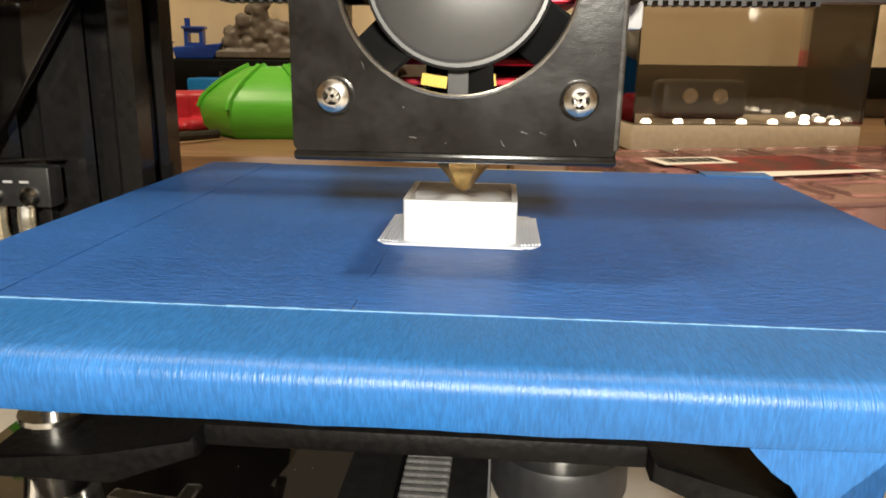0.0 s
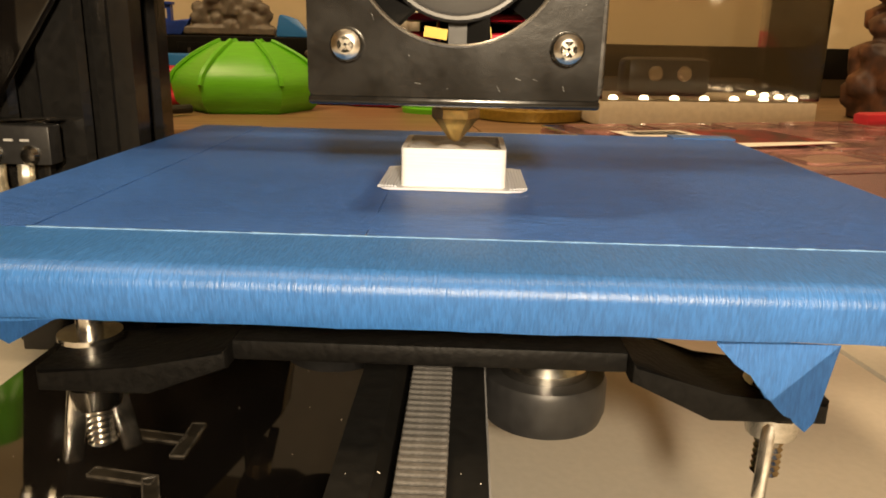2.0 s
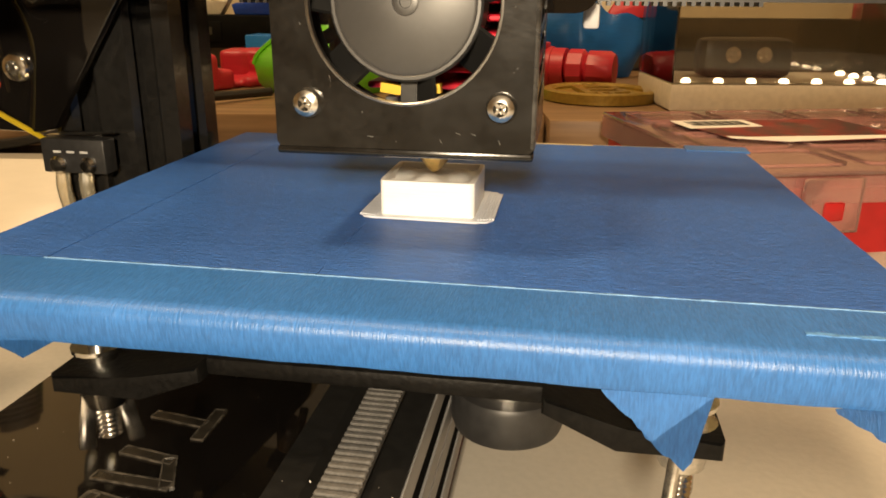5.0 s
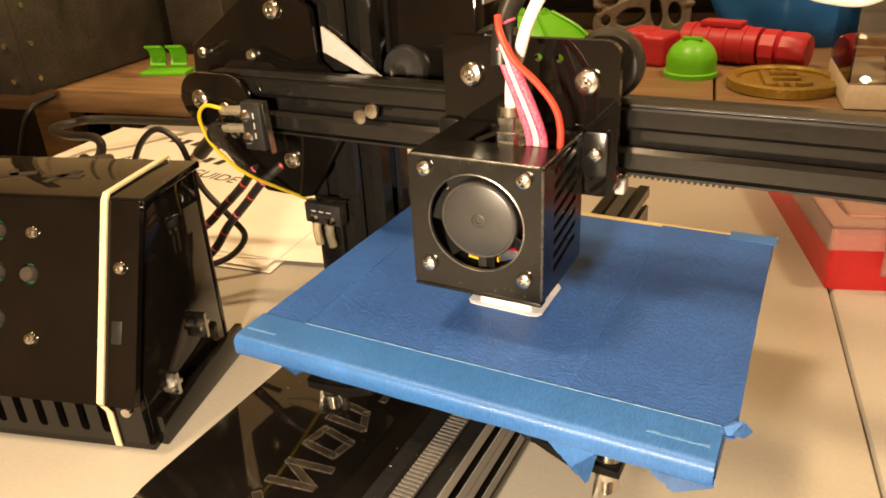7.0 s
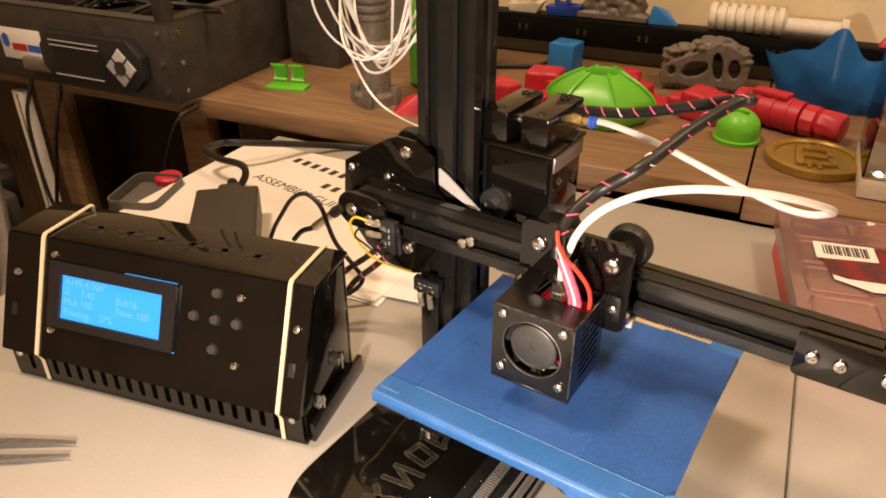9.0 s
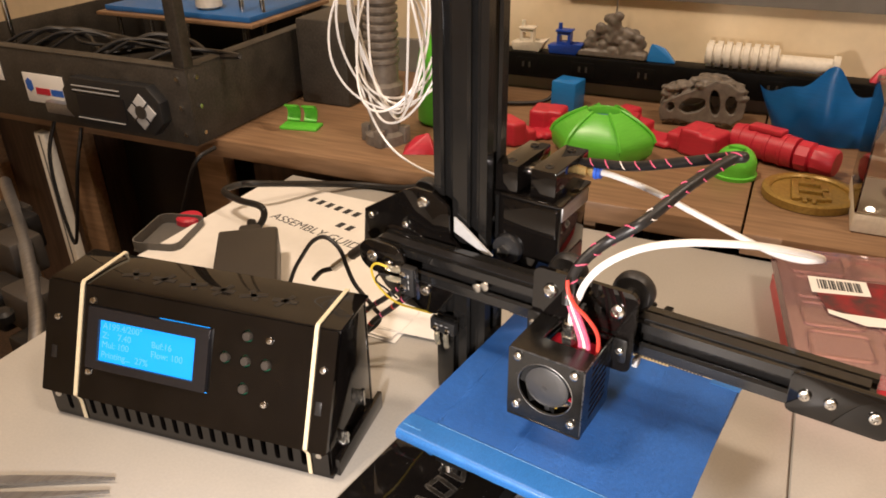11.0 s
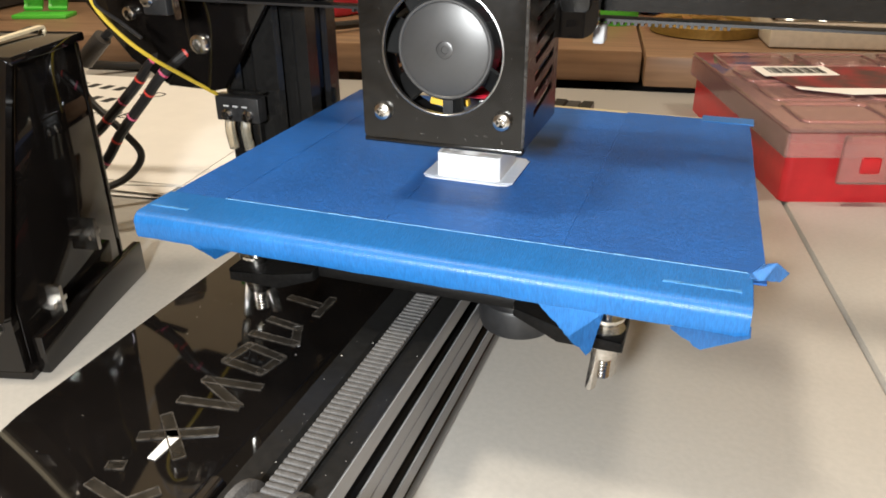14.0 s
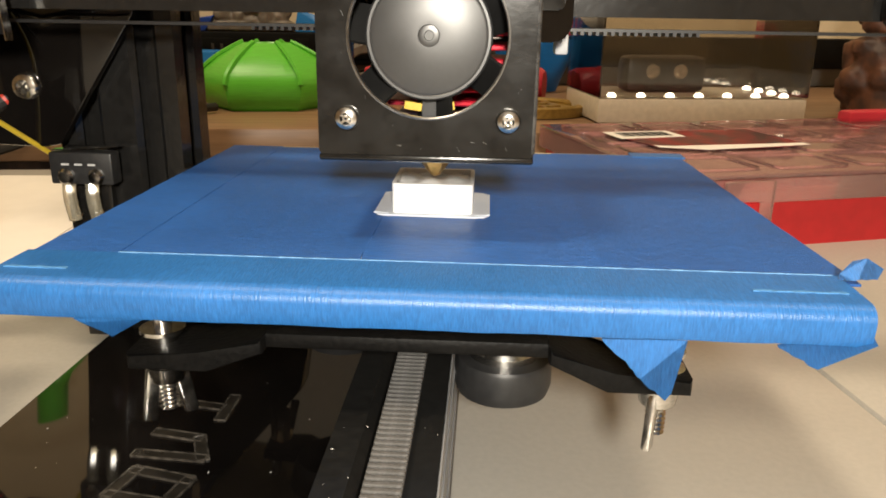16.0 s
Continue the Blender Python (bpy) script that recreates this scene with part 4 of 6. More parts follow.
    part("insulation", boxed(0.0088, 0.0148, 0.0405, 0.0495, z0 - 0.0041, z0 - 0.0020, 0.0003), AMBER, root, "amber heat tape")
    # carriage plate and wheels
    y = 0.0522
    outer = rounded(-0.0165, 0.0440, 0.1040, 0.1545, 0.005)
    part("carriage_plate", holed_plate(bmesh.new(), outer, [circle(0.0175, 0.1485, 0.0013, 12), circle(0.0245, 0.1485, 0.0013, 12)], "y", y, y + 0.003), ACRYLIC, root, "glossy black carriage plate")
    for xx in (-0.0057, 0.0340):
        screw_head(root, (xx, y, 0.1420), "y", 0.0042, 0.0026)
        m = Matrix.Translation((xx, 0.0755, 0.1424)) @ AXES["y"]
        w = part("guide_wheel", lathe(bmesh.new(), [(0.003, -0.0050), (0.0085, -0.0050), (0.0105, -0.0045), (0.0120, -0.0020), (0.0120, 0.0020), (0.0105, 0.0045), (0.003, 0.0050)], m, 36), RUBBER, root)
        part("wheel_bolt", cyl(bmesh.new(), (xx, 0.0625, 0.1424), "y", 0.0045, 0.016, 20), CHROME, w)
    m = Matrix.Translation((0.0142, 0.0755, 0.0977)) @ AXES["y"]
    w = part("guide_wheel", lathe(bmesh.new(), [(0.003, -0.0050), (0.0085, -0.0050), (0.0105, -0.0045), (0.0120, -0.0020), (0.0120, 0.0020), (0.0105, 0.0045), (0.003, 0.0050)], m, 36), RUBBER, root)
    part("carriage_tail", boxed(0.004, 0.024, y + 0.0002, y + 0.0028, 0.088, 0.106, 0.0006), ACRYLIC, root)
    part("belt_clip", boxed(0.041, 0.0445, 0.064, 0.070, 0.1005, 0.1060, 0.0008), GREY_LABEL, root, "white zip tie on the belt end")
    # hose fitting
    bm = lathe(bmesh.new(), [(0.0015, 0), (0.0052, 0), (0.0052, 0.0042), (0.0042, 0.0046), (0.0042, 0.0070), (0.0048, 0.0072), (0.0048, 0.0092), (0.0022, 0.0094)], Matrix.Translation((0.0142, 0.037, z1 - 0.002)), 6)
    fit = part("hose_fitting", bm, CHROME, root, "nickel hose fitting")
    part("collet", lathe(bmesh.new(), [(0.0022, 0.0092), (0.0042, 0.0094), (0.0042, 0.0125), (0.0022, 0.0127)], Matrix.Translation((0.0142, 0.037, z1 - 0.002)), 20), CHROME, fit)
    # wires into the head
    runs = [
        (PINK_WEAVE, 0.0014, "red and white woven sleeve", [(0.0222, 0.0335, z1 - 0.004), (0.0218, 0.0332, z1 + 0.003), (0.0186, 0.0325, z1 + 0.013), (0.0150, 0.0318, z1 + 0.0225), (0.0128, 0.0318, z1 + 0.0290)]),
        (WHITE_WIRE, 0.0012, "white wire", [(0.0242, 0.0338, z1 - 0.004), (0.0238, 0.0335, z1 + 0.003), (0.0204, 0.0326, z1 + 0.013), (0.0163, 0.0318, z1 + 0.0230), (0.0136, 0.0318, z1 + 0.0300)]),
        (PINK_WEAVE, 0.0014, "red and white woven sleeve", [(0.0264, 0.0335, z1 - 0.004), (0.0260, 0.0332, z1 + 0.003), (0.0224, 0.0325, z1 + 0.013), (0.0178, 0.0320, z1 + 0.0230), (0.0146, 0.0318, z1 + 0.0300)]),
        (RED_WIRE, 0.0011, "red wire", [(0.0312, 0.0345, z1 - 0.004), (0.0314, 0.0342, z1 + 0.005), (0.0296, 0.0336, z1 + 0.012), (0.0244, 0.0325, z1 + 0.0190), (0.0180, 0.0308, z1 + 0.0255), (0.0140, 0.0302, z1 + 0.0330), (0.0124, 0.0320, z1 + 0.038)]),
    ]
    for mat, r, label, pts in runs:
        part("wire", tube(bmesh.new(), pts, r, 10), mat, root, label)


print_head()


def hoses():
    tubes = [(0.0142, 0.037, 0.134), (0.0146, 0.037, 0.145), (0.0172, 0.0368, 0.153), (0.0206, 0.0362, 0.163), (0.0268, 0.0362, 0.1735), (0.0366, 0.0378, 0.1830), (0.049, 0.045, 0.1887), (0.0646, 0.0525, 0.1917), (0.078, 0.061, 0.1912), (0.093, 0.0735, 0.1883), (0.107, 0.090, 0.1815), (0.1172, 0.109, 0.172), (0.1165, 0.126, 0.1625), (0.1076, 0.1335, 0.1560), (0.096, 0.1315, 0.1568), (0.084, 0.1300, 0.1600), (0.0667, 0.1320, 0.1638), (0.0511, 0.132, 0.1685), (0.020, 0.1365, 0.1755), (-0.006, 0.140, 0.1785), (-0.020, 0.1415, 0.1785)]
    single("feed_tube", tube(bmesh.new(), tubes, 0.0019, 12, 10), TUBE_WHITE, "white plastic filament tube looping from extruder to head", "tube")
    path = [(0.0132, 0.0325, 0.1500), (0.0126, 0.0345, 0.1575), (0.0128, 0.0400, 0.1650), (0.0160, 0.0470, 0.1722), (0.0235, 0.055, 0.1800), (0.0343, 0.057, 0.1890), (0.0405, 0.062, 0.1945), (0.052, 0.086, 0.2060), (0.064, 0.112, 0.2135), (0.0700, 0.1165, 0.2150), (0.062, 0.119, 0.2125), (0.036, 0.125, 0.202), (0.004, 0.133, 0.190), (-0.030, 0.142, 0.182), (-0.045, 0.150, 0.170)]
    root = thing("braided_cable", "black braided cable with red and white flecks looping above the beam", "cable", (0.0132, 0.0325, 0.150))
    part("sleeve", tube(bmesh.new(), path, 0.0031, 12, 10), CABLE, root)
    pts = smooth_path(path, 10)
    rnd = random.Random(8)
    run = 0.0
    for i in range(2, len(pts) - 2):
        run += (pts[i] - pts[i - 1]).length
        if run < 0.0105:
            continue
        run = 0.0
        p, d = pts[i], (pts[i + 1] - pts[i - 1]).normalized()
        side = d.orthogonal().normalized()
        for a0 in (0.4, 3.5):
            ring = []
            for j in range(6):
                a = a0 + rnd.uniform(-0.1, 0.1) + j * 0.36
                o = (side * math.cos(a) + d.cross(side) * math.sin(a)) * 0.0031
                ring.append(p + o + d * (0.0009 * j - 0.002))
            part("fleck", tube(bmesh.new(), ring, 0.00042, 6, 2), WHITE_WIRE if i % 5 == 1 else PINK_WEAVE, root)


hoses()


def extruder():
    root = thing("extruder_motor", "black stepper motor with metal feed block behind the beam", "stepper motor", (-0.043, 0.13, 0.117))
    part("motor_bracket", boxed(-0.0720, -0.020, 0.100, 0.103, 0.113, 0.117, 0.0005), ACRYLIC, root)
    part("motor_body", boxed(-0.0700, -0.0260, 0.104, 0.146, 0.1150, 0.1655, 0.0035, 3), ACRYLIC, root)
    part("motor_cap", boxed(-0.0262, -0.0250, 0.1055, 0.1445, 0.1560, 0.1655, 0.0003), ALU_GREY, root, "bare aluminium end cap")
    part("top_plate", boxed(-0.0715, -0.0250, 0.102, 0.148, 0.1656, 0.1684, 0.0008), ACRYLIC, root)
    part("feed_block", boxed(-0.0715, -0.056, 0.104, 0.150, 0.1686, 0.1870, 0.0008), ACRYLIC, root)
    part("feed_arm", boxed(-0.0480, -0.0310, 0.106, 0.154, 0.1686, 0.1870, 0.0008), ACRYLIC, root)
    part("pressure_spring", cyl(bmesh.new(), (-0.052, 0.120, 0.179), "x", 0.0032, 0.0090, 16), CHROME, root)
    part("drive_gear", lathe(bmesh.new(), [(0.002, 0), (0.0050, 0), (0.0050, 0.009), (0.006, 0.0095), (0.006, 0.011), (0.002, 0.0115)], Matrix.Translation((-0.0520, 0.132, 0.1690)), 20), CHROME, root)
    for xx, yy in ((-0.0395, 0.114), (-0.0395, 0.146), (-0.064, 0.112), (-0.064, 0.142)):
        part("cap_screw", lathe(bmesh.new(), [(0.0028, 0.1869), (0.0028, 0.1876), (0.0014, 0.1876), (0.0013, 0.1871)], Matrix.Translation((xx, yy, 0)), 16), CABLE, root)
    f = part("hose_fitting", lathe(bmesh.new(), [(0.0022, 0), (0.0048, 0), (0.0048, 0.006), (0.0036, 0.0065), (0.0036, 0.0078), (0.0044, 0.008), (0.0044, 0.0105), (0.0022, 0.0107)], Matrix.Translation((-0.0312, 0.1415, 0.1785)) @ AXES["x"], 6), BRASS, root, "brass hose fitting")
    part("collet", lathe(bmesh.new(), [(0.0021, 0.0105), (0.0050, 0.0107), (0.0050, 0.0125), (0.0042, 0.013), (0.0042, 0.0150), (0.0021, 0.0152)], Matrix.Translation((-0.0312, 0.1415, 0.1785)) @ AXES["x"], 20), BLUE_FITTING, f, "blue collet")
    part("motor_label", boxed(-0.0262, -0.0256, 0.108, 0.142, 0.1165, 0.1280), LABEL_RED, root, "small coloured label, unreadable")


extruder()


# ---- control box ----
def control_box():
    root = thing("control_box", "glossy black control box with blue lit display and rubber bands", "control box", (-0.1185, -0.0215, 0), rz=15.0)
    L = 0.219
    prof = [(0.0, 0.004), (0.001, 0.028), (0.0305, 0.0945), (0.068, 0.0945), (0.074, 0.004)]

    def wall(name, a, b, u0, u1, t=0.003, label=""):
        (v0, z0), (v1, z1) = a, b
        d = Vector((0, v1 - v0, z1 - z0)).normalized()
        n = Vector((0, d.z, -d.y)) * t
        bm = bmesh.new()
        prism(bm, [(v0, z0), (v1, z1), (v1 + n.y, z1 + n.z), (v0 + n.y, z0 + n.z)], "x", u0, u1, 0.0004)
        return part(name, bm, ACRYLIC, root, label)
    # sloped face with its overhang and the lower grille
    sl = Vector((0, prof[2][0] - prof[1][0], prof[2][1] - prof[1][1])).normalized()
    nrm = Vector((0, -sl.z, sl.y))

    def on(u, s, h):
        """A point on the sloped face: along, up the slope, out of it."""
        p = Vector((u, prof[1][0], prof[1][1])) + sl * s + nrm * h
        return p
    ln = math.hypot(prof[2][0] - prof[1][0], prof[2][1] - prof[1][1])
    face = Matrix.Translation(on(0, 0, 0)) @ Matrix(((1, 0, 0, 0), (0, sl.y, nrm.y, 0), (0, sl.z, nrm.z, 0), (0, 0, 0, 1)))
    win = rounded(-0.1850, -0.0880, 0.0170, 0.0610, 0.001)
    spots = [(-0.0620, 0.0600), (-0.0620, 0.0435), (-0.0470, 0.0435), (-0.0770, 0.0435), (-0.0620, 0.0250)]
    bm = holed_plate(bmesh.new(), rounded(-L - 0.003, 0.001, -0.006, ln + 0.001, 0.0015), [win] + [circle(u, s, 0.0042, 20) for u, s in spots], "z", 0.0, 0.003)
    bmesh.ops.transform(bm, matrix=face, verts=bm.verts)
    panel = part("front_panel", bm, ACRYLIC, root, "glossy black sloped front panel")
    part("back_wall", boxed(-L, 0, 0.0685, 0.0715, 0.0045, 0.094, 0.0004), ACRYLIC, root)
    part("top_panel", boxed(-L - 0.002, 0.002, 0.0290, 0.0725, 0.0945, 0.0975, 0.0006), ACRYLIC, root, "glossy black top panel")
    part("floor_panel", boxed(-L, 0.002, 0.0, 0.078, 0.0, 0.003, 0.0005), ACRYLIC, root)
    for u in (-L, -0.003):
        pf = [(0.0035, 0.003), (0.0045, 0.027), (0.033, 0.0943), (0.068, 0.0943), (0.068, 0.003)]
        part("end_panel", prism(bmesh.new(), pf, "x", u, u + 0.003, 0.0004), ACRYLIC, root)
    part("foot_tab", boxed(0.002, 0.0055, 0.004, 0.076, 0.0, 0.014, 0.0006), ACRYLIC, root)
    slots = [rounded(-0.2060 + k * 0.0098, -0.2060 + k * 0.0098 + 0.0040, 0.0070, 0.0255, 0.0019, 4) for k in range(20)]
    bm = holed_plate(bmesh.new(), rounded(-L, 0.0, 0.003, 0.0285, 0.0008), slots, "y", 0.0, 0.003)
    part("vent_panel", bm, ACRYLIC, root, "lower panel with upright vent slots")
    # cut marks on the top, as plain strokes
    for k in range(6):
        u = -0.165 + k * 0.0235
        bm = bmesh.new()
        for a, w, l in ((0, 0.0040, 0.018), (65, 0.0038, 0.016)) if k % 2 else ((20, 0.0040, 0.019), (-50, 0.0036, 0.014)):
            q = Matrix.Translation((u, 0.049, 0.09755)) @ Matrix.Rotation(radians(a), 4, "Z") @ Matrix.Diagonal((l, w, 0.0005, 1))
            bmesh.ops.create_cube(bm, size=1, matrix=q)
        part("cut_mark", bm, CABLE, bpy.data.objects["top_panel"])

    def fixed(name, bm, mat, parent, label=""):
        bmesh.ops.transform(bm, matrix=face, verts=bm.verts)
        return part(name, bm, mat, parent, label)
    disp = fixed("display", holed_plate(bmesh.new(), rounded(-0.1845, -0.0885, 0.0175, 0.0605, 0.001), [rounded(-0.1755, -0.0985, 0.0235, 0.0525, 0.0006)], "z", -0.002, 0.0058), LCD_FRAME, root, "black display bezel")
    fixed("display_board", boxed(-0.1860, -0.0865, 0.0155, 0.0640, -0.0042, -0.0024), PCB, disp, "green circuit board edge")
    fixed("screen", boxed(-0.1760, -0.0980, 0.0230, 0.0530, 0.0030, 0.0036), LCD, disp, "bright blue lit display")
    fixed("light_leak", boxed(-0.1290, -0.0900, 0.0606, 0.0609, 0.0026, 0.0031), LCD, disp, "backlight leaking round the bezel")
    fixed("light_leak", boxed(-0.0930, -0.0885, 0.0168, 0.0173, 0.0026, 0.0031), LCD, disp)
    rows = [("A199.4/200°", -0.1745, 0.0400), ("Z:    7.40", -0.1745, 0.0335), ("Buf:16", -0.1345, 0.0335), ("Mul: 100", -0.1745, 0.0270), ("Flow: 100", -0.1345, 0.0270), ("Printing...  27%", -0.1745, 0.0200)]
    for body, u, s in rows:
        cu = bpy.data.curves.new("text", "FONT")
        cu.body, cu.size, cu.extrude = body, 0.0064, 0.00005
        tmp = bpy.data.objects.new("text", cu)
        me = bpy.data.meshes.new_from_object(tmp)
        bpy.data.objects.remove(tmp)
        me.transform(face @ Matrix.Translation((u + 0.001, s + 0.0062, 0.0037)))
        me.materials.append(LCD_TEXT)
        ob = new("display_text", me)
        ob.parent = disp
    for u, s in spots:
        fixed("key_ring", lathe(bmesh.new(), [(0.0030, -0.002), (0.0042, -0.002), (0.0042, 0.0006), (0.0032, 0.0006), (0.0030, -0.002)], Matrix.Translation((u, s, 0)), 20, False), PCB, root)
        fixed("push_button", lathe(bmesh.new(), [(0.0030, -0.002), (0.0030, 0.0044), (0.0026, 0.0050), (0.0004, 0.0051)], Matrix.Translation((u, s, 0)), 20), PSU_PLASTIC, root, "black push button")
    for u, s in ((-0.1830, 0.0640), (-0.0455, 0.0600), (-0.1830, 0.0140), (-0.0455, 0.0180), (-0.2120, 0.0480), (-0.0065, 0.0480)):
        fixed("screw", lathe(bmesh.new(), [(0.0026, 0.003), (0.0026, 0.0038), (0.0020, 0.0047), (0.0010, 0.0050), (0.0007, 0.0044), (0.0002, 0.0044)], Matrix.Translation((u, s, 0)), 18), CHROME, root)
    for u in (-0.2120, -0.0060):
        part("screw", lathe(bmesh.new(), [(0.0026, 0), (0.0026, 0.0008), (0.0020, 0.0017), (0.0004, 0.0019)], Matrix.Translation((u, 0.0, 0.0190)) @ Matrix.Rotation(radians(90), 4, "X"), 18), CHROME, root)
    for u, s in ((-0.2135, 0.0230), (-0.0075, 0.0230)):
        fixed("tab_slot", boxed(u - 0.0022, u + 0.0022, s - 0.0045, s + 0.0045, 0.0030, 0.0034, 0.0002), CABLE, root)
    for k, (v, z) in enumerate(((0.048, 0.030), (0.020, 0.018))):
        bm = bmesh.new()
        box(bm, 0.0002, 0.0050, v - 0.0009, v + 0.0009, z - 0.006, z + 0.006)
        box(bm, 0.0002, 0.0040, v - 0.004, v + 0.004, z - 0.0009, z + 0.0009)
        part("panel_clip", bm, CHROME, root)
    # stretched bands
    for u, lean in ((-0.1925, 0.0), (-0.0135, 0.0)):
        w = 0.0013
        path = [(0.0735, 0.060), (0.0735, 0.0985), (0.0300, 0.0985), (prof[2][0] - 0.0028, 0.0962), (-0.0040, 0.0245), (-0.0006, 0.018), (-0.0006, 0.001)]
        bm = bmesh.new()
        prev = None
        for k, (v, z) in enumerate(path):
            du = lean * (k - 3)
            cur = [bm.verts.new((u + du + s * w, v + o, z + o2)) for s in (-1, 1) for o, o2 in ((0, 0), (-0.0008, 0.0009))]
            if prev:
                a, b = prev, cur
                for i, j in ((0, 1), (1, 3), (3, 2), (2, 0)):
                    bm.faces.new((a[i], a[j], b[j], b[i]))
            prev = cur
        bmesh.ops.recalc_face_normals(bm, faces=bm.faces)
        part("rubber_band", bm, BAND, root, "stretched cream rubber band")


control_box()


# ---- desk behind ----
DZ = 0.028
TURN_DESK = 9.0
DESK = pose(-0.15, 0.40, 0, 0, 0, TURN_DESK)


def desk_spot(x, y):
    """World place of a point given along the desk's front and into its depth."""
    p = DESK @ Vector((x, y, 0))
    return p.x, p.y


def desk():
    root = thing("desk", "brown wood-grain laminate desk behind the white table", "desk", (-0.15, 0.40, 0), rz=TURN_DESK)
    part("desktop", boxed(-0.95, 0.175, 0.0, 0.380, DZ - 0.024, DZ, 0.0015), WOOD, root, "brown wood-grain top")
    part("desktop", boxed(0.1770, 0.95, -0.012, 0.380, DZ - 0.024, DZ - 0.001, 0.0015), WOOD, root)
    part("front_panel", boxed(-0.42, 0.0, 0.012, 0.030, -0.70, DZ - 0.024), WOOD_DARK, root)
    part("front_panel", boxed(0.05, 0.95, 0.30, 0.32, -0.70, DZ - 0.024), WOOD_DARK, root)
    part("leg_board", boxed(-0.770, -0.722, 0.008, 0.030, -0.72, DZ - 0.0245, 0.001), WOOD, root, "pale upright board")
    part("leg_board", boxed(-0.512, -0.466, 0.008, 0.030, -0.72, DZ - 0.0245, 0.001), WOOD, root, "pale upright board")
    part("front_panel", boxed(-0.929, -0.772, 0.030, 0.045, -0.72, DZ - 0.0245), WOOD_DARK, root, "dark weathered wood panel")
    part("side_panel", boxed(-0.735, -0.722, 0.032, 0.200, -0.72, DZ - 0.0245), WOOD_DARK, root, "dark weathered wood panel")
    # black sheet added for the darkness inside the gap between the boards
    part("gap_shade", boxed(-0.710, -0.514, 0.070, 0.085, -0.72, DZ - 0.0245), CABLE, root, "black sheet painting the dark of the gap")
    for u in (-0.94, 0.02, 0.93):
        part("side_panel", boxed(u - 0.010, u + 0.010, 0.010, 0.375, -0.72, DZ - 0.024), WOOD, root)
    part("back_board", boxed(-0.95, 0.95, 0.382, 0.390, -0.30, 0.080), WALL_GREY, root, "grey board behind the desk")


desk()


def power_strip():
    root = thing("power_strip", "long black rack power strip along the wall", "power strip", (-0.15, 0.40, 0), rz=TURN_DESK)
    part("strip_body", boxed(-0.32, 0.95, 0.347, 0.3805, 0.050, 0.086, 0.002), CAST_BLACK, root)
    part("strip_foot", boxed(-0.30, 0.93, 0.366, 0.3805, DZ, 0.0498), WALL_GREY, root)
    for k in range(11):
        u = -0.25 + k * 0.085
        s = part("socket", boxed(u - 0.017, u + 0.017, 0.3460, 0.3472, 0.057, 0.079, 0.0005), CAST_BLACK, root)
        for du in (-0.005, 0.005):
            part("contact_slot", boxed(u + du - 0.0015, u + du + 0.0015, 0.3454, 0.3461, 0.065, 0.073), PSU_PLASTIC, s)


power_strip()
SHELF_Z = 0.086


def fused(ob, size):
    mod = ob.modifiers.new("fuse", "REMESH")
    mod.mode, mod.voxel_size, mod.use_smooth_shade = "VOXEL", size, True
    return ob


def hull(points, mat, name, label, category, at, rz=0.0, sub=1, group=""):
    bm = bmesh.new()
    vs = [bm.verts.new(p) for p in points]
    bmesh.ops.convex_hull(bm, input=vs)
    loose = [v for v in bm.verts if not v.link_faces]
    bmesh.ops.delete(bm, geom=loose, context="VERTS")
    bmesh.ops.bevel(bm, geom=bm.edges[:], offset=0.0015, segments=2, profile=0.5, affect="EDGES")
    return single(name, bm, mat, label, category, group, at=at, rz=rz)


def green_mask():
    root = thing("reactor_dish", "bright green printed dish with a round centre hole", "printed model", (-0.170, 0.535, DZ), rz=10)
    bm = bmesh.new()
    n, rings = 36, []
    prof = [(0.050, 0.0), (0.057, 0.006), (0.060, 0.018), (0.056, 0.025), (0.042, 0.035), (0.026, 0.043), (0.0205, 0.045), (0.0185, 0.043), (0.0180, 0.034)]

    def lobe(a, r):
        """A six-sided outline that turns round towards the hole."""
        f = math.cos(math.pi / 6) / math.cos((a % (math.pi / 3)) - math.pi / 6)
        w = min(1.0, max(0.0, (r - 0.022) / 0.02))
        return 1 + (f * 1.06 - 1) * w
    for r, z in prof:
        rings.append([bm.verts.new((r * lobe(2 * math.pi * i / n, r) * math.cos(2 * math.pi * i / n) * 0.98, r * lobe(2 * math.pi * i / n, r) * math.sin(2 * math.pi * i / n) * 0.86, z * 1.22)) for i in range(n)])
    for a, b in zip(rings, rings[1:]):
        for i in range(n):
            bm.faces.new((a[i], a[(i + 1) % n], b[(i + 1) % n], b[i]))
    bm.faces.new(rings[0][::-1])
    bm.faces.new(rings[-1])
    part("dish", bm, PRINT_GREEN, root)
    for k in range(6):
        a = math.pi * k / 3
        pts = [(r * lobe(a, r) * math.cos(a) * 0.98, r * lobe(a, r) * math.sin(a) * 0.86, z * 1.22 + 0.0006) for r, z in prof[2:7]]
        part("raised_rib", tube(bmesh.new(), pts, 0.0024, 6, 3), PRINT_GREEN, root)
    part("plug", cyl(bmesh.new(), (0, 0, 0.0435), "z", 0.0165, 0.003, 24), PRINT_NAVY, root, "blue plug in the hole")


green_mask()


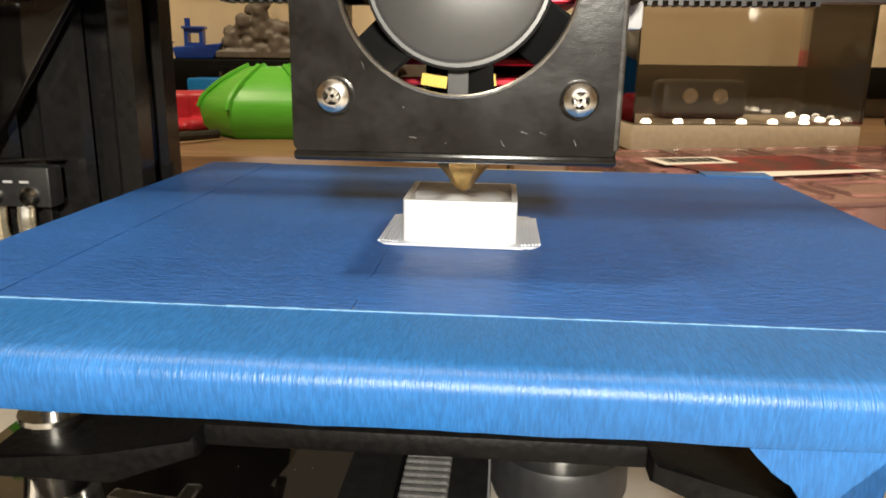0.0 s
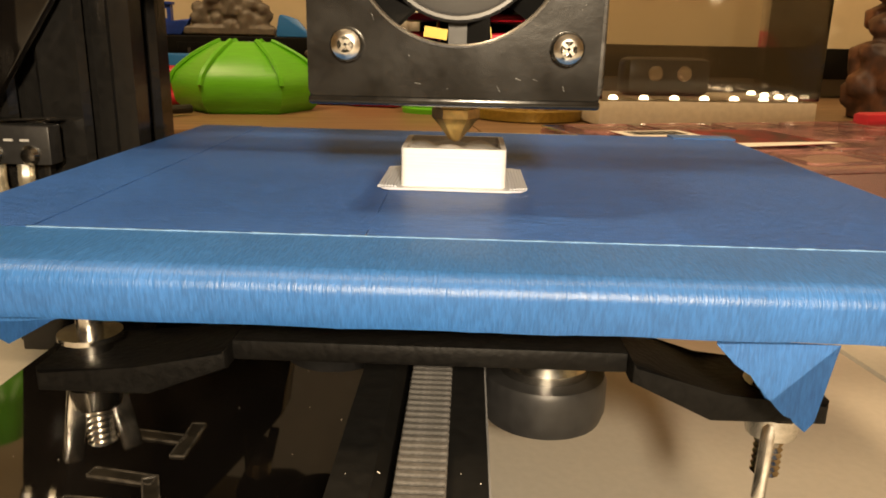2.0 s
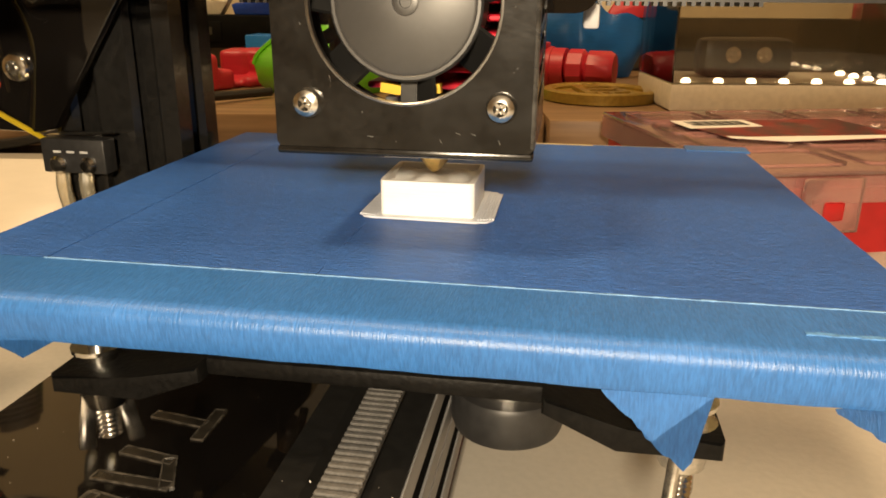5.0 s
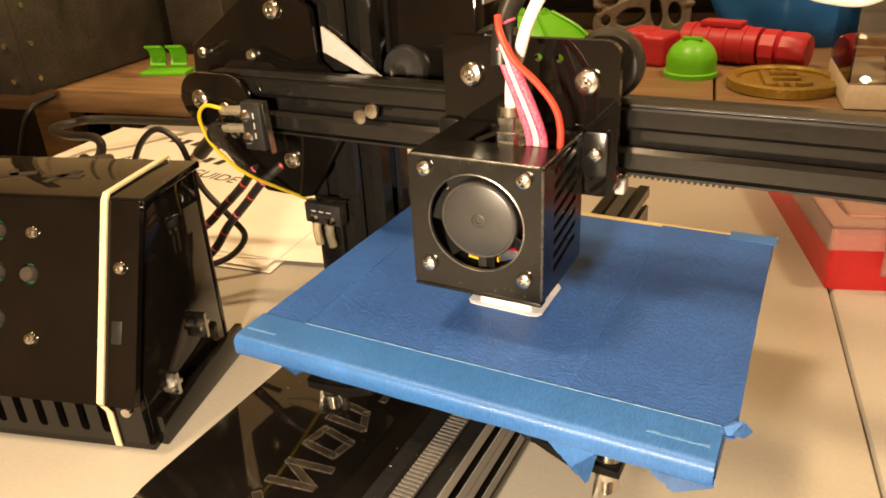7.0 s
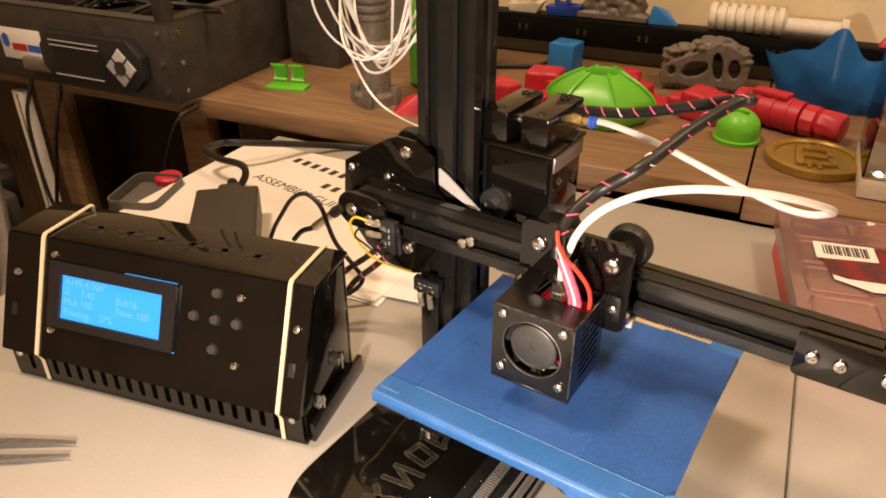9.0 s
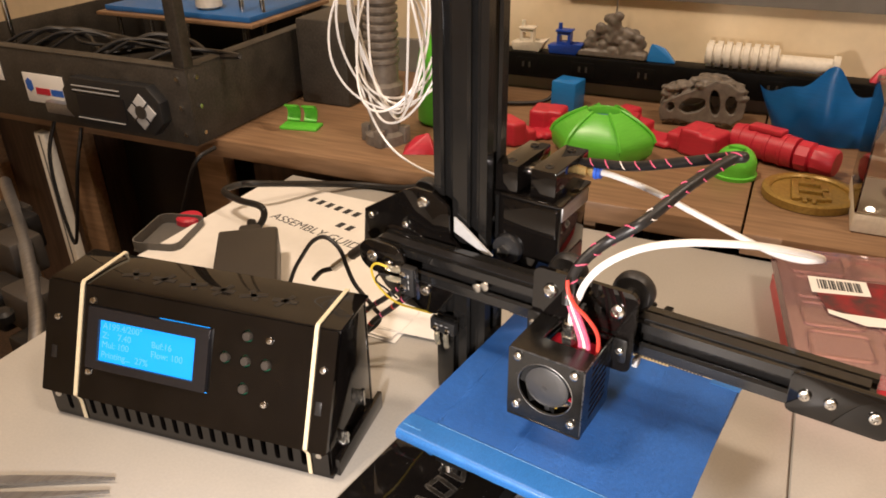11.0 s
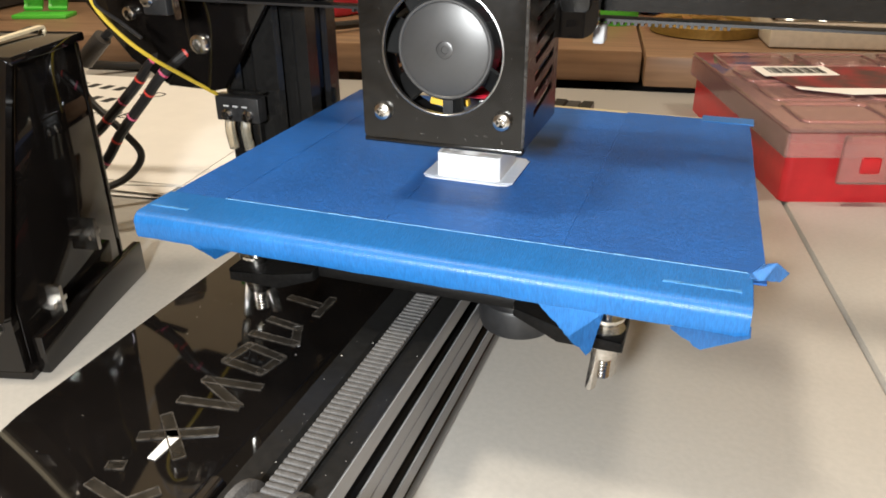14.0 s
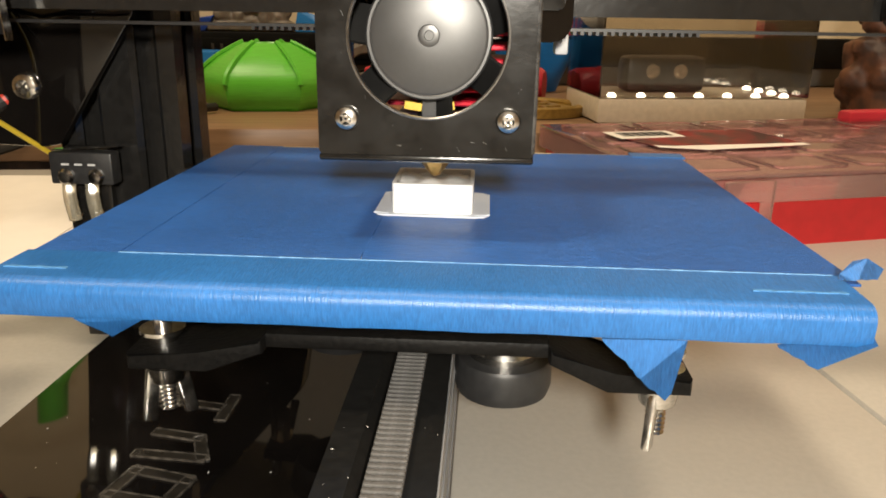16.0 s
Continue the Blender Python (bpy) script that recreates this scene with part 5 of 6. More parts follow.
def green_dome():
    root = thing("dome_shell", "small bright green printed dome with a broken top", "printed model", (-0.018, 0.553, DZ))
    prof = [(0.024, 0.0), (0.0245, 0.004), (0.0225, 0.005), (0.0225, 0.012)]
    for k in range(1, 9):
        a = radians(10 * k)
        prof.append((0.0225 * math.cos(a) + 0.0005, 0.012 + 0.023 * math.sin(a)))
    part("shell", lathe(bmesh.new(), prof, Matrix.Translation((-0.018, 0.553, DZ)), 40), PRINT_GREEN, root)
    bm = boxed(-0.0185 - 0.008, -0.0185 + 0.010, 0.5445, 0.5475, DZ + 0.033, DZ + 0.0365, 0.0008)
    part("slot", bm, PRINT_GREEN, root)


green_dome()


def red_hilt():
    root = thing("printed_hilt", "red printed sword hilt lying on the desk", "printed model", (0.018, 0.612, DZ), rz=-14)
    part("grip", cyl(bmesh.new(), (-0.020, 0, 0.018), "x", 0.0175, 0.075, 28), PRINT_RED, root)
    part("pommel", lathe(bmesh.new(), [(0.013, 0), (0.0175, 0.003), (0.0175, 0.016), (0.014, 0.018), (0.0165, 0.021), (0.0165, 0.040), (0.014, 0.044)], Matrix.Translation((0.018, 0, 0.0175)) @ AXES["x"], 10), PRINT_RED, root)
    for k in range(4):
        part("groove_band", lathe(bmesh.new(), [(0.0172, 0), (0.0186, 0.0008), (0.0186, 0.004), (0.0172, 0.0048)], Matrix.Translation((-0.050 + k * 0.017, 0, 0.018)) @ AXES["x"], 24), PRINT_RED, root)
    part("switch_block", boxed(-0.040, 0.000, -0.009, 0.009, 0.034, 0.040, 0.0015), PRINT_RED, root)


red_hilt()


def coin():
    root = thing("printed_coin", "dull gold printed coin with a cut-out emblem", "printed model", (0.064, 0.535, DZ), rz=12)
    part("rim", lathe(bmesh.new(), [(0.038, 0), (0.047, 0), (0.047, 0.0075), (0.045, 0.0085), (0.040, 0.0085), (0.038, 0.0065), (0.038, 0)], Matrix.Identity(4), 56, False), PRINT_GOLD, root)
    part("disc", cyl(bmesh.new(), (0, 0, 0.0025), "z", 0.0385, 0.004, 48), PRINT_GOLD, root)
    for a, b, c, d in ((-0.018, -0.011, -0.026, 0.026), (-0.011, 0.012, 0.016, 0.023), (-0.011, 0.012, -0.004, 0.003), (-0.011, 0.014, -0.023, -0.016), (0.011, 0.018, 0.002, 0.019), (0.012, 0.020, -0.020, -0.002), (-0.008, -0.004, -0.033, -0.022), (0.001, 0.005, -0.033, -0.022), (-0.008, -0.004, 0.022, 0.033), (0.001, 0.005, 0.022, 0.033)):
        part("emblem_bar", boxed(a, b, c, d, 0.004, 0.0080, 0.0006), PRINT_GOLD, root)


coin()


def skull():
    # a dinosaur skull model: one arched mass with openings
    bm = bmesh.new()
    outer = [(-0.058, 0.004), (-0.062, 0.020), (-0.056, 0.034), (-0.034, 0.046), (-0.008, 0.058), (0.010, 0.070), (0.026, 0.068), (0.046, 0.056), (0.056, 0.036), (0.054, 0.016), (0.040, 0.004), (0.018, 0.008), (-0.010, 0.002), (-0.036, 0.008)]
    holes = [[(cx + rx * math.cos(a) - lean * math.sin(a), cz + rz * math.sin(a)) for a in [2 * math.pi * i / 12 for i in range(12)]] for cx, cz, rx, rz, lean in ((-0.046, 0.026, 0.006, 0.007, 0.0), (-0.016, 0.030, 0.017, 0.012, -0.006), (0.014, 0.036, 0.007, 0.020, 0.003), (0.036, 0.034, 0.008, 0.014, 0.002))]
    for ya, yb, s in ((-0.022, -0.014, 1.0), (0.014, 0.022, 1.0)):
        holed_plate(bm, outer, holes, "y", ya, yb)
    rnd = random.Random(2)
    for i in range(46):
        x = rnd.uniform(-0.055, 0.052)
        z = 0.046 + 0.018 * math.sin((x + 0.06) / 0.118 * 3.0) + rnd.uniform(-0.008, 0.002)
        q = Matrix.Translation((x, rnd.uniform(-0.018, 0.018), z)) @ Matrix.Diagonal((rnd.uniform(0.008, 0.015), 0.009, 0.0055, 1))
        bmesh.ops.create_icosphere(bm, subdivisions=1, radius=1, matrix=q)
    for i in range(14):
        x = -0.054 + i * 0.0062
        q = Matrix.Translation((x, -0.019, 0.002)) @ Matrix.Rotation(radians(180), 4, "X")
        bmesh.ops.create_cone(bm, cap_ends=True, segments=6, radius1=0.0028, radius2=0.0004, depth=0.008, matrix=q)
    bmesh.ops.translate(bm, vec=(0, 0, 0.004), verts=bm.verts)
    bmesh.ops.scale(bm, vec=(0.9, 0.9, 0.86), verts=bm.verts)
    fused(single("skull_model", bm, PRINT_GREY, "grey printed dinosaur skull with large openings", "printed model", at=(-0.100, 0.705, DZ), rz=16), 0.0018)


skull()


def blue_torso():
    bm = bmesh.new()
    n, m = 36, 20
    g = []
    for i in range(n + 1):
        u = -1 + 2 * i / n
        row = []
        for j in range(m + 1):
            v = j / m
            top = 0.060 + 0.034 * math.exp(-((u + 0.05) * 3.2) ** 2) + 0.004 * math.cos(u * 11)
            z = v * top
            bulge = (0.020 + 0.012 * math.sin(math.pi * min(1, v * 0.9 + 0.1))) * (1 - u * u) ** 0.6 + 0.005 * math.exp(-(u * 7) ** 2) * v + 0.003 * math.cos(u * 9) * math.sin(v * 6)
            row.append(bm.verts.new((u * (0.056 + 0.026 * v), -bulge, z)))
        g.append(row)
    for i in range(n):
        for j in range(m):
            bm.faces.new((g[i][j], g[i + 1][j], g[i + 1][j + 1], g[i][j + 1]))
    bmesh.ops.solidify(bm, geom=bm.faces[:], thickness=0.008)
    bmesh.ops.recalc_face_normals(bm, faces=bm.faces)
    single("torso_shell", bm, PRINT_BLUE, "blue printed curved shell leaning up", "printed model", at=(0.045, 0.722, DZ), rz=6)


blue_torso()


def red_parts():
    specs = [(-0.275, 0.530, 60, 0.10), (-0.215, 0.585, 10, 0.11), (-0.115, 0.610, -12, 0.12)]
    for k, (x, y, rz, ln) in enumerate(specs):
        bm = bmesh.new()
        rnd = random.Random(k)
        for i in range(7):
            u = -ln / 2 + ln * i / 6
            h = 0.020 + 0.014 * math.sin(i * 1.1 + k)
            q = Matrix.Translation((u, 0.006 * math.sin(i), h / 2)) @ Matrix.Rotation(rnd.uniform(-0.3, 0.3), 4, "Z")
            box(bm, u - ln / 9, u + ln / 9, -0.020 + 0.004 * math.sin(i * 2), 0.018, 0, h, 0.004, 2)
        fused(single("armour_piece", bm, PRINT_RED, "red printed armour piece lying on the desk", "printed model", "red armour pieces", at=(x, y, DZ), rz=rz), 0.002)


red_parts()


def phone_clip():
    root = thing("cable_clip", "small bright green printed clip at the desk edge", "printed clip", (-0.545, 0.418, DZ), rz=20)
    part("clip_base", boxed(-0.026, 0.026, -0.013, 0.013, 0, 0.004, 0.001), PRINT_GREEN, root)
    for u in (-0.014, 0.010):
        pf = []
        for k in range(9):
            a = radians(-60 + 150 * k / 8)
            pf.append((0.004 + 0.013 * math.cos(a), 0.016 + 0.013 * math.sin(a)))
        inner = [(0.004 + (p - 0.004) * 0.80, 0.016 + (q - 0.016) * 0.80) for p, q in pf][::-1]
        part("clip_arm", prism(bmesh.new(), pf + inner, "x", u - 0.010, u + 0.008, 0.0005), PRINT_GREEN, root)
    return root


phone_clip()


def grey_vase():
    prof = [(0.026, 0.0), (0.026, 0.012), (0.019, 0.016), (0.020, 0.060), (0.024, 0.064), (0.024, 0.074), (0.019, 0.078), (0.019, 0.098)]
    for k in range(9):
        z = 0.100 + k * 0.010
        prof += [(0.019, z), (0.021, z + 0.002), (0.021, z + 0.006), (0.018, z + 0.008)]
    prof += [(0.018, 0.20)]
    x, y = -0.418, 0.437
    root = thing("hilt_stand", "tall grey ribbed printed hilt standing on the desk", "printed model", (x, y, DZ))
    part("ribbed_shaft", lathe(bmesh.new(), prof, Matrix.Translation((x, y, DZ)), 32), PRINT_GREY, root)
    for k in range(4):
        a = radians(90 * k + 20)
        part("foot", boxed(x + 0.024 * math.cos(a) - 0.006, x + 0.024 * math.cos(a) + 0.006, y + 0.024 * math.sin(a) - 0.006, y + 0.024 * math.sin(a) + 0.006, DZ, DZ + 0.022, 0.0015), PRINT_GREY, root)
    # green bottle behind
    prof = [(0.036, 0), (0.040, 0.004), (0.040, 0.075), (0.034, 0.105), (0.020, 0.130), (0.016, 0.150), (0.016, 0.22)]
    single("green_vessel", lathe(bmesh.new(), prof, Matrix.Translation((-0.395, 0.545, DZ)), 36), PRINT_GREEN, "bright green printed bottle shape", "printed model")
    single("blue_block", boxed(-0.298, -0.262, 0.660, 0.695, DZ, DZ + 0.040, 0.002), PRINT_BLUE, "blue printed block at the back of the desk", "printed model")
    hull([(-0.02, -0.015, 0), (0.02, -0.015, 0), (0.02, 0.015, 0), (-0.02, 0.015, 0), (0.012, 0, 0.024), (-0.004, 0.004, 0.018)], PRINT_RED, "red_wedge", "small red printed wedge", "printed model", (-0.362, 0.430, DZ), 30)


grey_vase()


def shelf_models():
    def at(u, v=0.364):
        x, y = desk_spot(u, v)
        return (x, y, SHELF_Z)

    def boat(mat, label, u):
        root = thing("toy_boat", label, "printed boat", at(u), "toy boats", rz=TURN_DESK)
        hullp = [(-0.022, 0.0), (0.018, 0.0), (0.030, 0.018), (0.014, 0.013), (-0.020, 0.013), (-0.025, 0.011)]
        part("hull", prism(bmesh.new(), hullp, "y", -0.010, 0.010, 0.002), mat, root)
        part("cabin", holed_plate(bmesh.new(), rounded(-0.012, 0.008, 0.013, 0.031, 0.001), [rounded(-0.008, 0.004, 0.017, 0.027, 0.001)], "y", -0.007, 0.007), mat, root)
        part("roof", boxed(-0.014, 0.010, -0.009, 0.009, 0.031, 0.034, 0.0008), mat, root)
        part("funnel", cyl(bmesh.new(), (-0.009, 0, 0.038), "z", 0.003, 0.009, 14), mat, root)
    boat(PRINT_WHITE, "small white printed toy boat on the power strip", -0.168)
    boat(PRINT_NAVY, "small deep blue printed toy boat on the power strip", -0.112)
    # grey tree-like sculpture
    bm = bmesh.new()
    rnd = random.Random(6)
    for i in range(90):
        a = rnd.uniform(0, math.pi)
        r = rnd.uniform(0.0, 0.045)
        z = 0.006 + 0.058 * rnd.random() * (1 - r / 0.06)
        q = Matrix.Translation((r * math.cos(a), rnd.uniform(-0.006, 0.006), z)) @ Matrix.Diagonal((0.009, 0.006, 0.008, 1))
        bmesh.ops.create_icosphere(bm, subdivisions=1, radius=1, matrix=q)
    box(bm, -0.050, 0.048, -0.010, 0.010, 0.0, 0.010, 0.002)
    cyl(bm, (0.000, 0, 0.075), "z", 0.0025, 0.05, 8, 0.001)
    fused(single("castle_model", bm, PRINT_GREY, "rough grey printed castle rock on the power strip", "printed model", at=at(-0.042), rz=TURN_DESK), 0.002)
    hull([(-0.02, -0.006, 0), (0.02, -0.006, 0), (-0.02, 0.006, 0), (0.02, 0.006, 0), (-0.016, 0, 0.026), (0.004, 0, 0.020)], PRINT_BLUE, "toy_whistle", "blue printed whistle on the power strip", "printed model", at(0.026), TURN_DESK)
    root = thing("white_hilt", "ivory printed ribbed sword hilt lying on the power strip", "printed model", at(0.150), rz=TURN_DESK)
    for k in range(8):
        part("rib", lathe(bmesh.new(), [(0.011, 0), (0.0175, 0.001), (0.0175, 0.008), (0.011, 0.009)], Matrix.Translation((-0.065 + k * 0.0115, 0, 0.018)) @ AXES["x"], 12), PRINT_WHITE, root)
    part("core", cyl(bmesh.new(), (-0.020, 0, 0.018), "x", 0.013, 0.092, 20), PRINT_WHITE, root)
    part("neck", cyl(bmesh.new(), (0.058, 0, 0.0135), "x", 0.0105, 0.070, 20), PRINT_WHITE, root)
    part("end_cap", cyl(bmesh.new(), (0.094, 0, 0.0140), "x", 0.0140, 0.008, 20), PRINT_WHITE, root)
    hull([(-0.03, -0.008, 0), (0.03, -0.008, 0), (0.03, 0.008, 0), (-0.03, 0.008, 0), (0.02, 0, 0.022), (-0.02, 0, 0.018)], PRINT_RED, "red_model", "small red printed model on the power strip", "printed model", at(0.315), TURN_DESK)
    # picture frame's grey edge on the wall above
    x, y = desk_spot(0.10, 0.3865)
    single("wall_board", boxed(-0.22, 0.20, -0.004, 0.004, 0.165, 0.42, 0.001), WALL_GREY, "grey board fixed to the wall", "board", at=(x, y, 0), rz=TURN_DESK)


shelf_models()


def display_case():
    x, y = 0.112, 0.470
    root = thing("display_case", "clear acrylic display case on a pale base with lights", "display case", (x, y, DZ), rz=TURN_DESK)
    w, d = 0.174, 0.10
    part("case_base", boxed(0, w, 0, d, 0, 0.020, 0.002), PRINT_WHITE, root, "pale base")
    for u, v in [(0.014 + k * 0.0243, 0.012) for k in range(7)] + [(w - 0.013, 0.034 + k * 0.022) for k in range(3)]:
        part("small_light", lathe(bmesh.new(), [(0.0035, 0), (0.0035, 0.0015), (0.002, 0.0028), (0.0003, 0.003)], Matrix.Translation((u, v, 0.020)), 12), LED, root, "small lit warm lamp")
    t = 0.002
    for a in ((0, w, 0, t), (0, w, d - t, d), (0, t, t, d - t), (w - t, w, t, d - t)):
        part("clear_pane", boxed(a[0], a[1], a[2], a[3], 0.0205, 0.125), CLEAR, root)
    part("clear_lid", boxed(0, w, 0, d, 0.1252, 0.1272), CLEAR, root)
    part("dark_model", boxed(0.035, 0.105, 0.040, 0.070, 0.0202, 0.050, 0.006), CABLE, root, "dark model inside the case")
    for u in (0.056, 0.080):
        part("lens", cyl(bmesh.new(), (u, 0.0385, 0.038), "y", 0.006, 0.004, 20), CHROME, root)


display_case()


def models_by_the_case():
    # a brown mottled model and a flat red one beyond the case
    bm = bmesh.new()
    rnd = random.Random(44)
    for i in range(60):
        z = rnd.uniform(0.012, 0.125)
        r = 0.050 * (1 - 0.45 * (z / 0.14) ** 2)
        a = rnd.uniform(0, 2 * math.pi)
        q = Matrix.Translation((r * 0.8 * math.cos(a), r * 0.6 * math.sin(a), z)) @ Matrix.Diagonal((rnd.uniform(0.012, 0.024), 0.015, rnd.uniform(0.010, 0.020), 1))
        bmesh.ops.create_icosphere(bm, subdivisions=1, radius=1, matrix=q)
    cyl(bm, (0, 0, 0.010), "z", 0.045, 0.020, 24)
    fused(single("brown_model", bm, PRINT_BROWN, "mottled brown rough model beside the display case", "printed model", at=(0.405, 0.600, DZ), rz=TURN_DESK), 0.003)
    root = thing("red_bracket", "flat red printed bracket on the desk by the case", "printed model", (0.330, 0.450, DZ), rz=20)
    part("bracket_base", prism(bmesh.new(), rounded(-0.055, 0.055, -0.022, 0.022, 0.006), "z", 0, 0.008, 0.0012), PRINT_RED, root)
    part("bracket_rib", boxed(-0.045, 0.030, -0.004, 0.010, 0.008, 0.018, 0.003), PRINT_RED, root)


models_by_the_case()


# ---- red organiser box ----
def organiser():
    # a shallow tray under a hinged lid
    root = thing("parts_organiser", "red plastic parts organiser with clear tinted lid", "organiser box", (0.1155, 0.2175, 0), rz=17.5)
    w, d, h = 0.27, 0.170, 0.030
    part("tray_floor", boxed(0.003, w - 0.003, 0.003, d - 0.003, 0, 0.003), RED_BOX, root, "red tray")
    part("tray_wall", holed_plate(bmesh.new(), rounded(0, w, 0, d, 0.004), [rounded(0.003, w - 0.003, 0.003, d - 0.003, 0.0025)], "z", 0, h), RED_BOX, root, "red tray")
    for u in (0.050, 0.100, 0.150, 0.200):
        part("divider", boxed(u, u + 0.0015, 0.004, d - 0.004, 0.0035, h - 0.002), RED_BOX, root)
    for v in (0.042, 0.084, 0.127):
        part("divider", boxed(0.004, w - 0.004, v, v + 0.0015, 0.0035, h - 0.002), RED_BOX, root)
    lid = part("lid", boxed(-0.003, w + 0.003, -0.003, d + 0.003, h + 0.006, h + 0.0085, 0.001), CLEAR_LID, root, "clear ribbed lid")
    for a in ((-0.003, w + 0.003, -0.003, -0.001), (-0.003, w + 0.003, d + 0.001, d + 0.003), (-0.003, -0.001, -0.001, d + 0.001), (w + 0.001, w + 0.003, -0.001, d + 0.001)):
        part("lid_rim", boxed(*a, h - 0.006, h + 0.0058), CLEAR_LID, lid)
    for i in range(5):
        for j in range(4):
            u, v = 0.006 + i * 0.0525, 0.005 + j * 0.0410
            part("lid_ridge", holed_plate(bmesh.new(), rounded(u, u + 0.044, v, v + 0.034, 0.005), [rounded(u + 0.0015, u + 0.0425, v + 0.0015, v + 0.0325, 0.004)], "z", h + 0.0086, h + 0.0098), CLEAR_LID, lid)
    for u in (0.022, 0.19):
        latch = part("latch", boxed(u, u + 0.027, -0.008, -0.0045, 0.012, h + 0.006, 0.001), CLEAR_LID, root, "clear latch")
        part("latch_stud", boxed(u + 0.009, u + 0.018, -0.0088, -0.0080, 0.018, 0.026, 0.0008), RED_BOX, latch)
    lab = part("paper_label", prism(bmesh.new(), [(0.018, 0.120), (0.120, 0.120), (0.120, 0.058), (0.050, 0.052), (0.026, 0.066)], "z", h + 0.0100, h + 0.0104), LABEL_RED, root, "dark red printed label")
    part("label_field", prism(bmesh.new(), [(0.018, 0.120), (0.062, 0.120), (0.062, 0.097), (0.018, 0.094)], "z", h + 0.01045, h + 0.01065), PAPER, root, "white bar code field")
    for k in range(16):
        part("code_bar", boxed(0.024 + k * 0.0021, 0.0250 + k * 0.0021 + 0.0004 * (k % 3), 0.101, 0.116, h + 0.0107, h + 0.0108), INK, root)
    part("label_field", prism(bmesh.new(), [(0.026, 0.070), (0.036, 0.066), (0.120, 0.064), (0.120, 0.058), (0.050, 0.052), (0.026, 0.064)], "z", h + 0.01045, h + 0.01065), PAPER, root)


organiser()


# ---- things on the white table ----
def papers():
    root = thing("manual_sheets", "loose stack of white printed manual sheets", "paper stack", (-0.33, 0.22, 0))
    rnd = random.Random(12)
    for k in range(7):
        bm = boxed(-0.150, 0.150, -0.105, 0.105, 0.0003 + k * 0.0006, 0.0006 + k * 0.0006)
        m = pose(-0.325 + rnd.uniform(-0.012, 0.012), 0.215 + rnd.uniform(-0.01, 0.01), 0, 0, 0, 9 + rnd.uniform(-7, 7))
        bmesh.ops.transform(bm, matrix=m, verts=bm.verts)
        part("sheet", bm, PAPER, root)
    top = 0.0003 + 6 * 0.0006 + 0.0004

    def line(body, x, y, size, rz):
        cu = bpy.data.curves.new("text", "FONT")
        cu.body, cu.size, cu.extrude = body, size, 0.00004
        tmp = bpy.data.objects.new("text", cu)
        me = bpy.data.meshes.new_from_object(tmp)
        bpy.data.objects.remove(tmp)
        me.transform(pose(x, y, top, 0, 0, rz))
        me.materials.append(INK)
        ob = new("printed_line", me)
        ob.parent = root
        ob.matrix_parent_inverse = root.matrix_basis.inverted()
    line("ASSEMBLY GUIDE", -0.424, 0.232, 0.0175, -4)
    line("3D", -0.322, 0.276, 0.0165, -4)
    for x, y, n in ((-0.414, 0.291, 6), (-0.345, 0.258, 2)):
        for k in range(n):
            bm = boxed(-0.0036, 0.0036, -0.0055, 0.0055, top, top + 0.0001)
            bmesh.ops.transform(bm, matrix=pose(x + k * 0.0135, y - k * 0.0009, 0, 0, 0, -4), verts=bm.verts)
            part("print_bar", bm, INK, root)


papers()


def power_supply():
    root = thing("power_adapter", "black plastic power adapter with a corded plug", "power adapter", (-0.335, 0.118, 0.0045), rz=-46)
    part("adapter_body", boxed(-0.055, 0.055, -0.028, 0.028, 0.0, 0.032, 0.003, 3), PSU_PLASTIC, root)
    part("plug", boxed(-0.078, -0.055, -0.011, 0.011, 0.006, 0.026, 0.004, 3), PSU_PLASTIC, root)
    part("cord_relief", cyl(bmesh.new(), (-0.088, 0, 0.016), "x", 0.005, 0.022, 14), CABLE, root)


power_supply()


